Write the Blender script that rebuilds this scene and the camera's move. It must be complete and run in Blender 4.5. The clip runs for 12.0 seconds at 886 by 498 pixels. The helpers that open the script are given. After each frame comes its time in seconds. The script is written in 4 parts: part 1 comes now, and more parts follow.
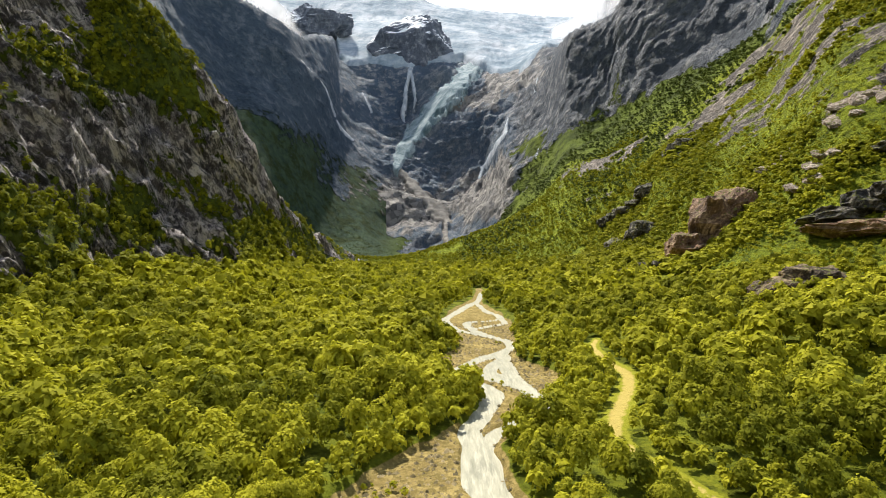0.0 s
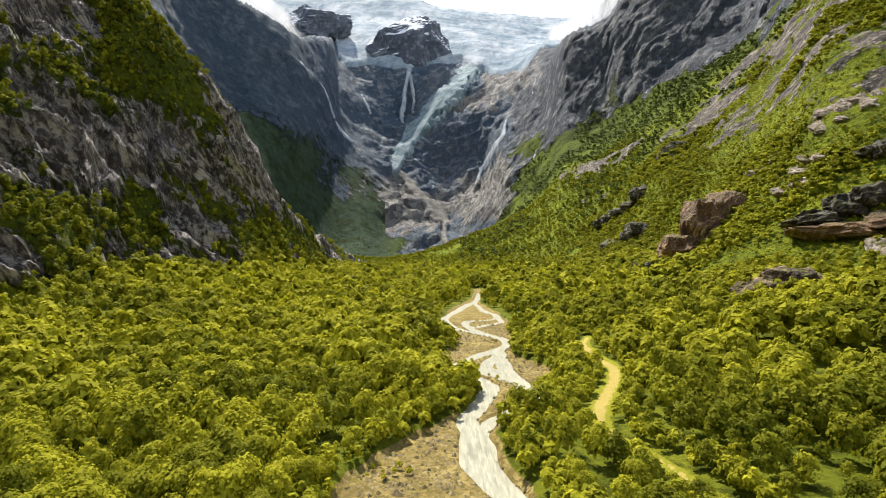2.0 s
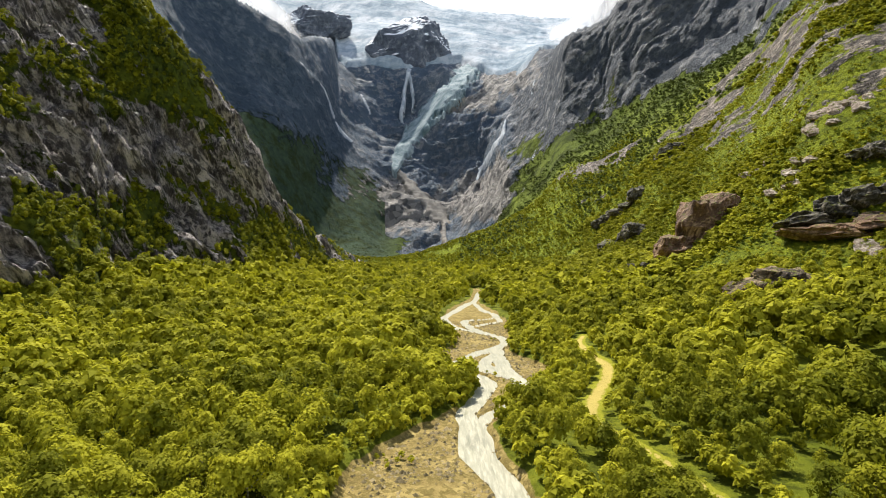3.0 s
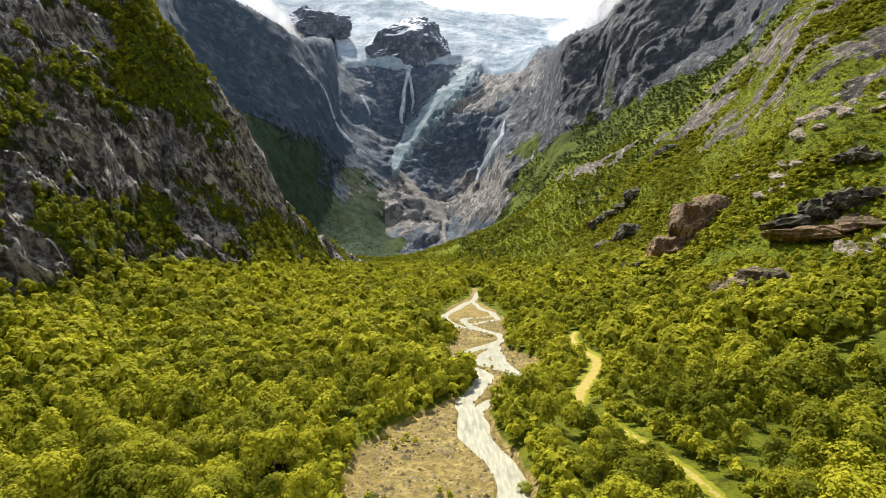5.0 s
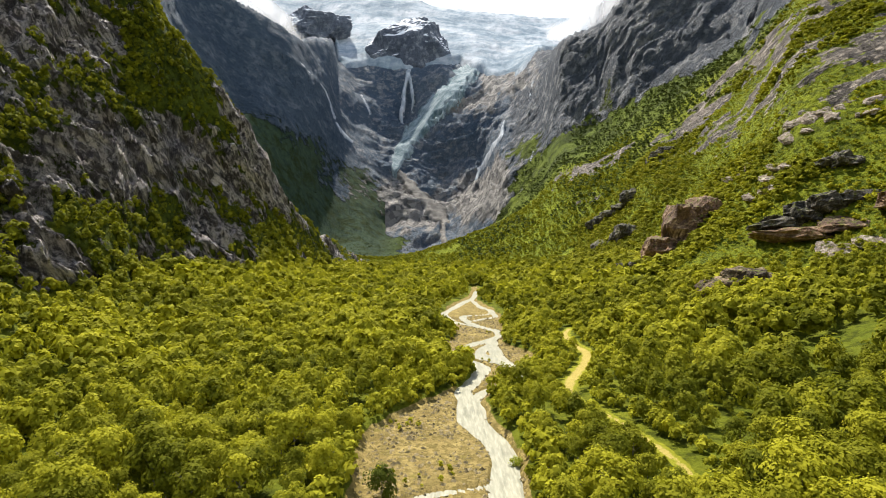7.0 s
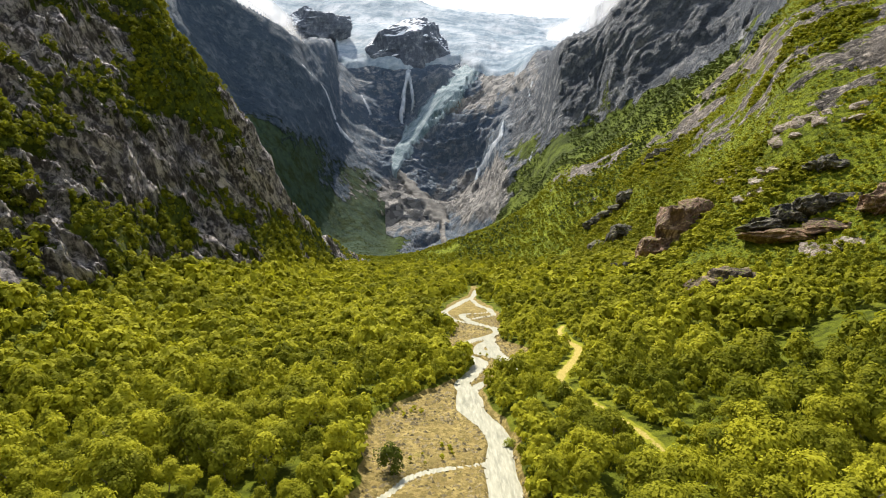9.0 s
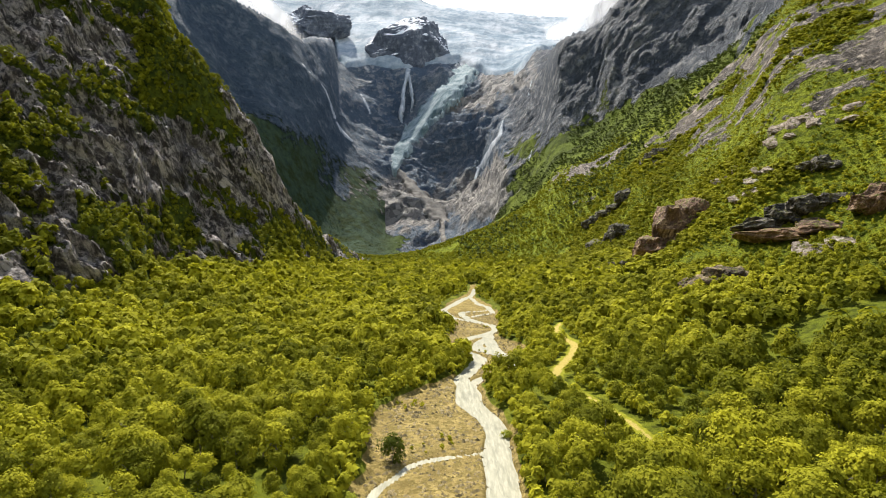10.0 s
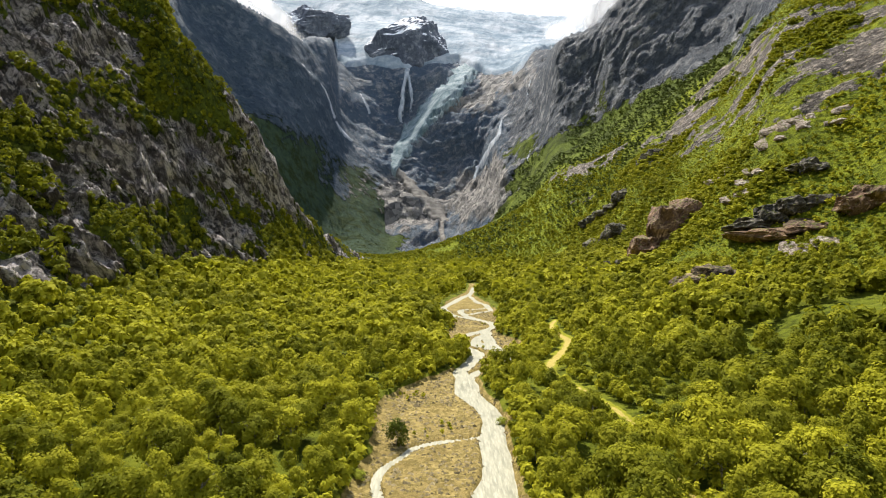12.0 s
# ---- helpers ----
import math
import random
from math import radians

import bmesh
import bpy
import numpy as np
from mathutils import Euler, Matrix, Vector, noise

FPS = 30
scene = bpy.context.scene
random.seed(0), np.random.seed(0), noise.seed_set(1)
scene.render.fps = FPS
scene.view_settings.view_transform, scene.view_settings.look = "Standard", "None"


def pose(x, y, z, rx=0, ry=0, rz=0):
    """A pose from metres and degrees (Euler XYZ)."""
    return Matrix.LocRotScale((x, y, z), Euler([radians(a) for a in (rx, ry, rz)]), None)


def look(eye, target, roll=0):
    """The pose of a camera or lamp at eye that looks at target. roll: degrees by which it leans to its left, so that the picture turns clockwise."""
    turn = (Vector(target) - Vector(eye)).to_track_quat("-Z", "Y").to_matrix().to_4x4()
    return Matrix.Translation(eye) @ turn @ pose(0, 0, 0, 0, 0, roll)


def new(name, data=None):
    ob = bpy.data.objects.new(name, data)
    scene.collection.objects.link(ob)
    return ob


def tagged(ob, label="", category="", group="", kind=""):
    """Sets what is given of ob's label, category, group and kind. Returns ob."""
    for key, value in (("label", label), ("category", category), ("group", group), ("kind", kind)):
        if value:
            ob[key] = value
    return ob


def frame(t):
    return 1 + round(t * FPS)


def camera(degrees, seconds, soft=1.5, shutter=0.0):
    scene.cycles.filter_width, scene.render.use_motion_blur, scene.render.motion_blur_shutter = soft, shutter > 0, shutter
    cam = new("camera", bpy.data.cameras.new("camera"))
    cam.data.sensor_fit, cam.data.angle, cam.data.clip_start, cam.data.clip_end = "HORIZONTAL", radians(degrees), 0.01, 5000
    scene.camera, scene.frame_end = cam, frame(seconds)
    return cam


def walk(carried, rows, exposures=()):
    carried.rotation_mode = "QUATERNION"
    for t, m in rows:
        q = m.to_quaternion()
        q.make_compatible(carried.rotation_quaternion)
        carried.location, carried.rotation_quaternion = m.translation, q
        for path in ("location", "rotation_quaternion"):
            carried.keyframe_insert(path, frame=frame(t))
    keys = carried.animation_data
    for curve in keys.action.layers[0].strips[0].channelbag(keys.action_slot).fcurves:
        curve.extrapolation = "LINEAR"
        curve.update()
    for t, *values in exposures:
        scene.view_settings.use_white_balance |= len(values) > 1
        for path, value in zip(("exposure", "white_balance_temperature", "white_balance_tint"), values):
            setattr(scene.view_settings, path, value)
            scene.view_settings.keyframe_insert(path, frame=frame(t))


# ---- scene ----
cam = camera(80.3, 12.0, soft=1.0)
METRES, EYE, TILT, LEAN, TURN = 50.0, 30.0, 0.0, 0.0, 0.0
ROWS = [
    (0.0, 0.0, 0.0, 0.0, 0.0, 0.0, -0.0),
    (0.5, -0.0012, -0.0383, 0.004, -0.04, 0.03, 0.01),
    (1.0, -0.0022, -0.0786, 0.0079, -0.08, 0.04, 0.02),
    (1.5, -0.0027, -0.1201, 0.0124, -0.12, 0.03, 0.04),
    (2.0, -0.0035, -0.1621, 0.0157, -0.14, 0.01, 0.06),
    (2.5, -0.0039, -0.2051, 0.0193, -0.17, -0.01, 0.07),
    (3.0, -0.0047, -0.2485, 0.0225, -0.19, -0.01, 0.08),
    (5.0, -0.0086, -0.4242, 0.0336, -0.23, -0.06, 0.12),
    (5.5, -0.0096, -0.4688, 0.0359, -0.24, -0.08, 0.11),
    (6.0, -0.0106, -0.5142, 0.0386, -0.24, -0.1, 0.1),
    (6.5, -0.0118, -0.5594, 0.0406, -0.25, -0.12, 0.09),
    (7.0, -0.0127, -0.601, 0.0427, -0.26, -0.15, 0.09),
    (9.0, -0.0164, -0.7734, 0.0544, -0.28, -0.22, 0.12),
    (9.5, -0.0171, -0.8139, 0.0565, -0.32, -0.31, 0.13),
    (10.0, -0.0181, -0.8528, 0.0587, -0.33, -0.35, 0.14),
    (10.5, -0.0188, -0.8905, 0.061, -0.35, -0.39, 0.14),
    (11.0, -0.0196, -0.9272, 0.0629, -0.36, -0.39, 0.14),
    (11.5, -0.0203, -0.9626, 0.0641, -0.38, -0.43, 0.16),
    (12.0, -0.021, -0.9975, 0.0657, -0.41, -0.46, 0.17),
]
walk(cam, [(t, pose(0, 0, EYE, TILT, LEAN, TURN) @ pose(METRES * x, METRES * y, METRES * z, 90 + pitch, roll, yaw)) for t, x, y, z, yaw, pitch, roll in ROWS])

# ---- light: sun high ahead and to the left, bright summer sky with cloud ----
SUN_HEIGHT, SUN_BEARING = 56.0, -20.0  # degrees; bearing from the valley's axis (+y), minus to the left
scene.view_settings.exposure = 0.5
world = bpy.data.worlds.new("world")
scene.world = world
world.use_nodes = True
wt = world.node_tree
wt.nodes.clear()
w_out = wt.nodes.new("ShaderNodeOutputWorld")
w_bg = wt.nodes.new("ShaderNodeBackground")
w_sky = wt.nodes.new("ShaderNodeTexSky")
w_sky.sky_type, w_sky.sun_disc = "NISHITA", False
w_sky.sun_elevation, w_sky.sun_rotation = radians(SUN_HEIGHT), radians(SUN_BEARING)
w_co = wt.nodes.new("ShaderNodeTexCoord")
w_no = wt.nodes.new("ShaderNodeTexNoise")
w_no.inputs["Scale"].default_value, w_no.inputs["Detail"].default_value = 3.2, 7
w_map = wt.nodes.new("ShaderNodeMapping")
w_map.inputs["Scale"].default_value = (1, 1, 2.6)
w_map.inputs["Location"].default_value = (0.35, 0.0, 0.2)
w_rr = wt.nodes.new("ShaderNodeMapRange")
w_rr.inputs["From Min"].default_value, w_rr.inputs["From Max"].default_value = 0.36, 0.46
w_mix = wt.nodes.new("ShaderNodeMix")
w_mix.data_type = "RGBA"
w_mix.inputs["B"].default_value = (8.8, 9.0, 9.3, 1)
wt.links.new(w_co.outputs["Generated"], w_map.inputs["Vector"])
wt.links.new(w_map.outputs["Vector"], w_no.inputs["Vector"])
wt.links.new(w_no.outputs["Fac"], w_rr.inputs["Value"])
w_sep = wt.nodes.new("ShaderNodeSeparateXYZ")
wt.links.new(w_co.outputs["Generated"], w_sep.inputs["Vector"])
w_low = wt.nodes.new("ShaderNodeMapRange")
w_low.inputs["From Min"].default_value, w_low.inputs["From Max"].default_value = 0.72, 0.5
wt.links.new(w_sep.outputs["Z"], w_low.inputs["Value"])
w_mul = wt.nodes.new("ShaderNodeMath")
w_mul.operation = "MULTIPLY"
wt.links.new(w_rr.outputs["Result"], w_mul.inputs[0])
wt.links.new(w_low.outputs["Result"], w_mul.inputs[1])
wt.links.new(w_mul.outputs["Value"], w_mix.inputs["Factor"])
wt.links.new(w_sky.outputs["Color"], w_mix.inputs["A"])
wt.links.new(w_mix.outputs["Result"], w_bg.inputs["Color"])
w_bg.inputs["Strength"].default_value = 0.13
wt.links.new(w_bg.outputs["Background"], w_out.inputs["Surface"])

sun_data = bpy.data.lights.new("sun", "SUN")
sun_data.energy, sun_data.angle, sun_data.color = 5.0, radians(0.53), (1.0, 0.94, 0.84)
sun = new("sun", sun_data)
sb, se = radians(SUN_BEARING), radians(SUN_HEIGHT)
SUN_DIR = Vector((math.sin(sb) * math.cos(se), math.cos(sb) * math.cos(se), math.sin(se)))
sun.matrix_world = look(SUN_DIR * 900, (0, 0, 0))


# ---- materials ----
class Net:
    """A small helper round one material's nodes."""

    def __init__(self, name):
        self.mat = bpy.data.materials.new(name)
        self.mat.use_nodes = True
        self.t = self.mat.node_tree
        self.t.nodes.clear()
        self.out = self.t.nodes.new("ShaderNodeOutputMaterial")

    def node(self, kind, **sets):
        n = self.t.nodes.new("ShaderNode" + kind)
        for k, v in sets.items():
            if k in ("data_type", "operation", "blend_type", "attribute_name", "noise_dimensions", "feature", "noise_type"):
                setattr(n, k, v)
            else:
                self.put(n, k, v)
        return n

    def put(self, n, k, v):
        s = n.inputs[int(k[1:]) if k[0] == "i" and k[1:].isdigit() else k.replace("_", " ")]
        if isinstance(v, bpy.types.NodeSocket):
            self.t.links.new(v, s)
        else:
            s.default_value = v

    def place(self):
        return self.node("NewGeometry").outputs["Position"]

    def noise(self, scale, detail=4, rough=0.55, vec=None, stretch=None, turn=None, distort=0.0):
        vec = vec or self.place()
        if stretch or turn:
            m = self.node("Mapping", Vector=vec)
            m.vector_type = "TEXTURE"
            m.inputs["Scale"].default_value = stretch or (1, 1, 1)
            m.inputs["Rotation"].default_value = [radians(a) for a in (turn or (0, 0, 0))]
            vec = m.outputs["Vector"]
        n = self.node("TexNoise", Vector=vec, Scale=scale, Detail=detail, Roughness=rough, Distortion=distort)
        return n.outputs["Fac"]

    def span(self, v, a, b, lo=0.0, hi=1.0):
        n = self.node("MapRange", Value=v, From_Min=a, From_Max=b, To_Min=lo, To_Max=hi)
        return n.outputs["Result"]

    def calc(self, op, a, b=0.0):
        return self.node("Math", operation=op, i0=a, i1=b).outputs["Value"]

    def mix(self, f, a, b):
        n = self.node("Mix", data_type="RGBA")
        self.put(n, "Factor", f)
        for key, v in (("A", a), ("B", b)):
            s = [i for i in n.inputs if i.name == key and i.type == "RGBA"][0]
            if isinstance(v, bpy.types.NodeSocket):
                self.t.links.new(v, s)
            else:
                s.default_value = (*v, 1)
        return [o for o in n.outputs if o.type == "RGBA"][0]

    def attr(self, name):
        return self.node("Attribute", attribute_name=name).outputs["Fac"]

    def bump(self, height, strength, distance):
        return self.node("Bump", Height=height, Strength=strength, Distance=distance).outputs["Normal"]

    def surface(self, colour, rough=0.9, normal=None, spec=0.3):
        b = self.node("BsdfPrincipled")
        self.put(b, "Base Color", colour if isinstance(colour, bpy.types.NodeSocket) else (*colour, 1))
        self.put(b, "Roughness", rough)
        self.put(b, "Specular IOR Level", spec)
        if normal is not None:
            self.put(b, "Normal", normal)
        self.t.links.new(b.outputs["BSDF"], self.out.inputs["Surface"])
        return b


def rock_colour(n, dark, mid, light, near=1.0, lean=42, pale=0.0):
    """Streaked gneiss: two scales of patches, steep stains and pale slabs."""
    a = n.noise(0.035 * near, 6, 0.6)
    b = n.noise(0.35 * near, 5, 0.65)
    streak = n.noise((0.42 if near > 0.5 else 0.5) * near, 7, 0.7, stretch=(1.2, 0.9, 4.4) if near > 0.5 else (1.6, 1.3, 1.5), turn=(lean, 0, 0))
    slab = n.node("TexVoronoi", Vector=n.place(), Scale=0.16 * near, Randomness=1.0)
    slabs = n.node("SeparateColor", Color=slab.outputs["Color"]).outputs["Red"]
    c = n.mix(n.span(a, 0.35, 0.65), dark, mid)
    # pale widens the light streaks beyond the rock's own, as painted highlights
    c = n.mix(n.span(n.calc("ADD", streak, n.calc("MULTIPLY", slabs, 0.12)), 0.56 - pale, 0.72 - 1.3 * pale), c, light)
    fine = n.noise(1.1 * near, 6, 0.75)
    c = n.mix(n.span(fine, 0.56, 0.68, 0, 0.5), c, light)
    c = n.mix(n.span(fine, 0.46, 0.34, 0, 0.75), c, n.mix(0.5, dark, (0.0, 0.0, 0.0)))
    return n.mix(n.span(b, 0.52, 0.7, 0, 0.8), c, dark), b, streak


def ground_material(name, dark, mid, light, green_a, green_b, green_c, near=1.0, rock_rough=0.72, lean=42, shrub=0.2, others=(), spec=0.12, pale=0.0):
    n = Net(name)
    for share, other in others:
        # further rock tones, haze and shade in them, mixed by the land's share
        kind_of = n.span(n.calc("ADD", n.attr(share), n.calc("MULTIPLY", n.calc("SUBTRACT", n.noise(0.012, 6, 0.65), 0.5), 1.2)), 0.3, 0.7)
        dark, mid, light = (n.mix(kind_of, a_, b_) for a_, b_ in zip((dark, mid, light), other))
    rockc, fine, streak = rock_colour(n, dark, mid, light, near, lean, pale)
    if others:
        stone = n.node("SeparateColor", Color=n.node("TexVoronoi", Vector=n.place(), Scale=0.075).outputs["Color"]).outputs["Blue"]
        heap = n.mix(n.span(stone, 0.1, 0.95), (0.15, 0.145, 0.14), (0.5, 0.465, 0.42))
        lay = n.calc("ADD", n.attr("scree"), n.calc("MULTIPLY", n.calc("SUBTRACT", n.noise(0.03, 6, 0.65), 0.5), 1.3))
        rockc = n.mix(n.span(lay, 0.2, 0.45, 0, 0.95), rockc, heap)
    g1 = n.noise(0.05 * near, 5, 0.6)
    g2 = n.noise(0.6 * near, 4, 0.7)
    green = n.mix(n.span(g1, 0.35, 0.65), green_a, green_b)
    green = n.mix(n.span(g2, 0.45, 0.62), green, green_c)
    if others:
        # lower slopes on the left: green darkened and blued to stand for shade
        green = n.mix(n.attr("green_shade"), green, n.mix(n.span(g2, 0.4, 0.6), (0.03, 0.052, 0.034), (0.055, 0.085, 0.045)))
    tuft = n.noise(0.28 * near, 6, 0.7)
    green = n.mix(n.span(tuft, 0.47, 0.6, 0, 0.8), green, tuple(0.38 * v for v in green_a))
    # rock breaks through where the slope is bare
    edge = n.calc("ADD", n.attr("rock"), n.calc("MULTIPLY", n.calc("SUBTRACT", fine, 0.5), 0.75))
    edge = n.calc("ADD", edge, n.calc("MULTIPLY", n.calc("SUBTRACT", streak, 0.5), 0.6))
    f = n.span(edge, 0.46, 0.54)
    col = n.mix(f, green, rockc)
    # river gravel and the track
    peb = n.node("TexVoronoi", Vector=n.place(), Scale=1.5)
    sand = n.mix(n.span(n.noise(0.25, 5), 0.35, 0.65), (0.24, 0.175, 0.06), (0.42, 0.32, 0.115))
    peb_v = n.node("SeparateColor", Color=peb.outputs["Color"]).outputs["Green"]
    sand = n.mix(n.span(peb_v, 0.2, 0.8, 0.0, 0.85), sand, (0.17, 0.13, 0.04))
    sand = n.mix(n.span(n.noise(3.0, 5, 0.7), 0.5, 0.75, 0, 0.6), sand, (0.5, 0.4, 0.14))
    moss = n.span(n.noise(0.16, 6, 0.66), 0.6, 0.7)
    sand = n.mix(n.calc("MULTIPLY", moss, 0.6), sand, (0.22, 0.2, 0.03))
    gr = n.calc("ADD", n.attr("gravel"), n.calc("MULTIPLY", n.calc("SUBTRACT", n.noise(0.5, 4), 0.5), 0.5))
    col = n.mix(n.span(gr, 0.45, 0.55), col, sand)
    tr = n.calc("ADD", n.attr("track"), n.calc("MULTIPLY", n.calc("SUBTRACT", n.noise(0.7, 5, 0.65), 0.5), 0.7))
    col = n.mix(n.span(tr, 0.3, 0.42), col, (0.27, 0.27, 0.02))
    col = n.mix(n.span(tr, 0.72, 0.86), col, (0.47, 0.37, 0.1))
    h = n.calc("ADD", n.calc("MULTIPLY", n.noise(0.45 * near, 8, 0.74), 1.6), n.calc("MULTIPLY", streak, 1.2))
    rough = n.span(f, 0, 1, 0.95, rock_rough)
    n.surface(col, rough, n.bump(n.calc("MULTIPLY", h, n.span(f, 0, 1, shrub, 1.0)), 1.0, (2.0 if near > 0.5 else 1.7) / near), n.span(f, 0, 1, 0.1, spec))
    return n.mat


MAT_GROUND = ground_material("valley_floor", (0.06, 0.055, 0.055), (0.2, 0.18, 0.17), (0.42, 0.39, 0.37),
                             (0.09, 0.115, 0.008), (0.2, 0.21, 0.014), (0.13, 0.15, 0.01))
# pale and the light tone also imitate sun highlights along the slabs
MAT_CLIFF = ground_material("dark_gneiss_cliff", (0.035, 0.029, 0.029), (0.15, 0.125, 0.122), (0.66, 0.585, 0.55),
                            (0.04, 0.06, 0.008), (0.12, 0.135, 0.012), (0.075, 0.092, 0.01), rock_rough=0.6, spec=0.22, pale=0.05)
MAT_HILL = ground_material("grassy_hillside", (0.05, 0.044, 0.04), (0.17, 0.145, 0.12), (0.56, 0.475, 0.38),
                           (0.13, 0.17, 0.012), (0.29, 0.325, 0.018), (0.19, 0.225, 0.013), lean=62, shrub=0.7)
# far side walls: blue haze and shade are mixed into these rock colours
EAST_HAZE = ((0.058, 0.074, 0.096), (0.125, 0.142, 0.165), (0.36, 0.365, 0.365))
WEST_SHADE = ((0.06, 0.097, 0.14), (0.1, 0.142, 0.187), (0.2, 0.235, 0.275))
# headwall: distance haze is put into the blue of its dark and mid tones
MAT_HEAD = ground_material("hazy_headwall_rock", (0.085, 0.13, 0.19), (0.16, 0.2, 0.24), (0.35, 0.36, 0.37),
                           (0.07, 0.1, 0.015), (0.15, 0.185, 0.019), (0.1, 0.13, 0.014), near=0.13, lean=60, others=(("east", EAST_HAZE), ("west", WEST_SHADE)))


def leaf_material(name, single, dim=(0.092, 0.11, 0.01), lit=(0.52, 0.49, 0.034), glow=(0.4, 0.42, 0.02)):
    n = Net(name)
    if single:
        tint = n.node("ObjectInfo").outputs["Random"]
    else:
        tint = n.attr("tint")
    leaf = n.node("NewGeometry").outputs["Random Per Island"]
    c = n.mix(n.span(tint, 0, 1), dim, lit)
    c = n.mix(n.span(leaf, 0.0, 1.0, 0.0, 0.4), c, tuple(0.5 * (a_ + b_) for a_, b_ in zip(dim, lit)))
    p = n.node("BsdfPrincipled")
    n.put(p, "Base Color", c)
    n.put(p, "Roughness", 0.7)
    n.put(p, "Specular IOR Level", 0.04)
    tl = n.node("BsdfTranslucent")
    n.put(tl, "Color", n.mix(0.5, c, glow))
    m = n.node("MixShader")
    n.put(m, "i0", 0.3)
    n.put(m, "i1", p.outputs["BSDF"])
    n.put(m, "i2", tl.outputs["BSDF"])
    n.t.links.new(m.outputs["Shader"], n.out.inputs["Surface"])
    return n.mat


MAT_LEAF, MAT_LEAVES = leaf_material("birch_leaves", True), leaf_material("massed_leaves", False)
# duller, bluer leaves: haze and shade of the distance put into the colour
MAT_FAR_LEAVES = leaf_material("distant_leaves", False, (0.04, 0.066, 0.026), (0.24, 0.275, 0.04), (0.07, 0.1, 0.03))
n = Net("birch_bark")
n.surface(n.mix(n.span(n.noise(3, 4, stretch=(1, 1, 0.3)), 0.4, 0.6), (0.12, 0.1, 0.08), (0.35, 0.32, 0.28)), 0.85)
MAT_BARK = n.mat

n = Net("milky_meltwater")
flow = n.noise(0.5, 6, 0.6, stretch=(0.6, 3.0, 1))
foam = n.noise(1.3, 6, 0.66, stretch=(0.5, 4.0, 1))
c = n.mix(n.span(flow, 0.36, 0.58), (0.27, 0.265, 0.19), (0.38, 0.365, 0.265))
c = n.mix(n.span(foam, 0.45, 0.66, 0, 0.8), c, (0.56, 0.53, 0.4))
n.surface(c, n.span(foam, 0.4, 0.6, 0.3, 0.7), n.bump(n.calc("ADD", flow, foam), 0.5, 0.2), 0.15)
MAT_WATER = n.mat

n = Net("glacier_ice")
cre = n.noise(0.014, 9, 0.72, stretch=(2.2, 1.0, 0.6), turn=(0, 12, 20))
big = n.noise(0.006, 5, 0.6)
c = n.mix(n.span(cre, 0.36, 0.62), (0.17, 0.245, 0.3), (0.42, 0.475, 0.52))
c = n.mix(n.span(big, 0.45, 0.65), c, (0.55, 0.58, 0.61))
flowl = n.noise(0.016, 6, 0.7, stretch=(0.7, 4.0, 1.6), turn=(0, 0, -14))
c = n.mix(n.span(flowl, 0.46, 0.66, 0, 0.75), c, (0.15, 0.215, 0.265))
n.surface(c, 0.8, n.bump(cre, 0.9, 14.0), 0.05)
MAT_ICE = n.mat

n = Net("broken_ice_fall")
cre = n.noise(0.04, 8, 0.72, stretch=(1.0, 1.0, 2.4), turn=(0, 30, 0))
n.surface(n.mix(n.span(cre, 0.4, 0.62), (0.12, 0.185, 0.205), (0.39, 0.455, 0.465)), 0.75, n.bump(cre, 0.6, 8.0), 0.05)
MAT_TONGUE = n.mat

n = Net("falling_water")
n.surface(n.mix(n.span(n.noise(0.08, 5, stretch=(1, 1, 5)), 0.4, 0.6), (0.3, 0.34, 0.38), (0.5, 0.53, 0.55)), 0.8, None, 0.05)
MAT_FALL = n.mat

n = Net("silty_stream")
n.surface(n.mix(n.span(n.noise(0.06, 5), 0.4, 0.6), (0.15, 0.14, 0.125), (0.26, 0.245, 0.22)), 0.85, None, 0.05)
MAT_SILT = n.mat

n = Net("dark_rock_with_snow")
c, _, _ = rock_colour(n, (0.06, 0.075, 0.105), (0.11, 0.13, 0.165), (0.26, 0.28, 0.31), 0.15)
up = n.node("SeparateXYZ", Vector=n.node("NewGeometry").outputs["Normal"]).outputs["Z"]
snow = n.calc("ADD", up, n.calc("MULTIPLY", n.calc("SUBTRACT", n.noise(0.03, 6, 0.65), 0.5), 1.1))
n.surface(n.mix(n.span(snow, 0.42, 0.56), c, (0.84, 0.87, 0.9)), 0.7, n.bump(n.noise(0.08, 7, 0.65), 0.8, 8.0))
MAT_NUNATAK = n.mat

n = Net("mist_veil")
torn = n.calc("ADD", n.noise(0.012, 6, 0.6), n.calc("SUBTRACT", n.attr("veil"), 0.62))
alpha = n.calc("MULTIPLY", n.span(torn, 0.3, 0.8), 0.42)
df = n.node("BsdfDiffuse", Color=(0.95, 0.95, 0.96, 1))
tl = n.node("BsdfTranslucent", Color=(0.95, 0.95, 0.96, 1))
both = n.node("MixShader", i0=0.5, i1=df.outputs["BSDF"], i2=tl.outputs["BSDF"])
clear = n.node("BsdfTransparent")
veil_mix = n.node("MixShader", i0=alpha, i1=clear.outputs["BSDF"], i2=both.outputs["Shader"])
n.t.links.new(veil_mix.outputs["Shader"], n.out.inputs["Surface"])
MAT_MIST = n.mat

n = Net("river_cobbles")
tone = n.node("NewGeometry").outputs["Random Per Island"]
n.surface(n.mix(tone, (0.12, 0.095, 0.045), (0.44, 0.35, 0.18)), 0.8, n.bump(n.noise(6.0, 4), 0.5, 0.05), 0.2)
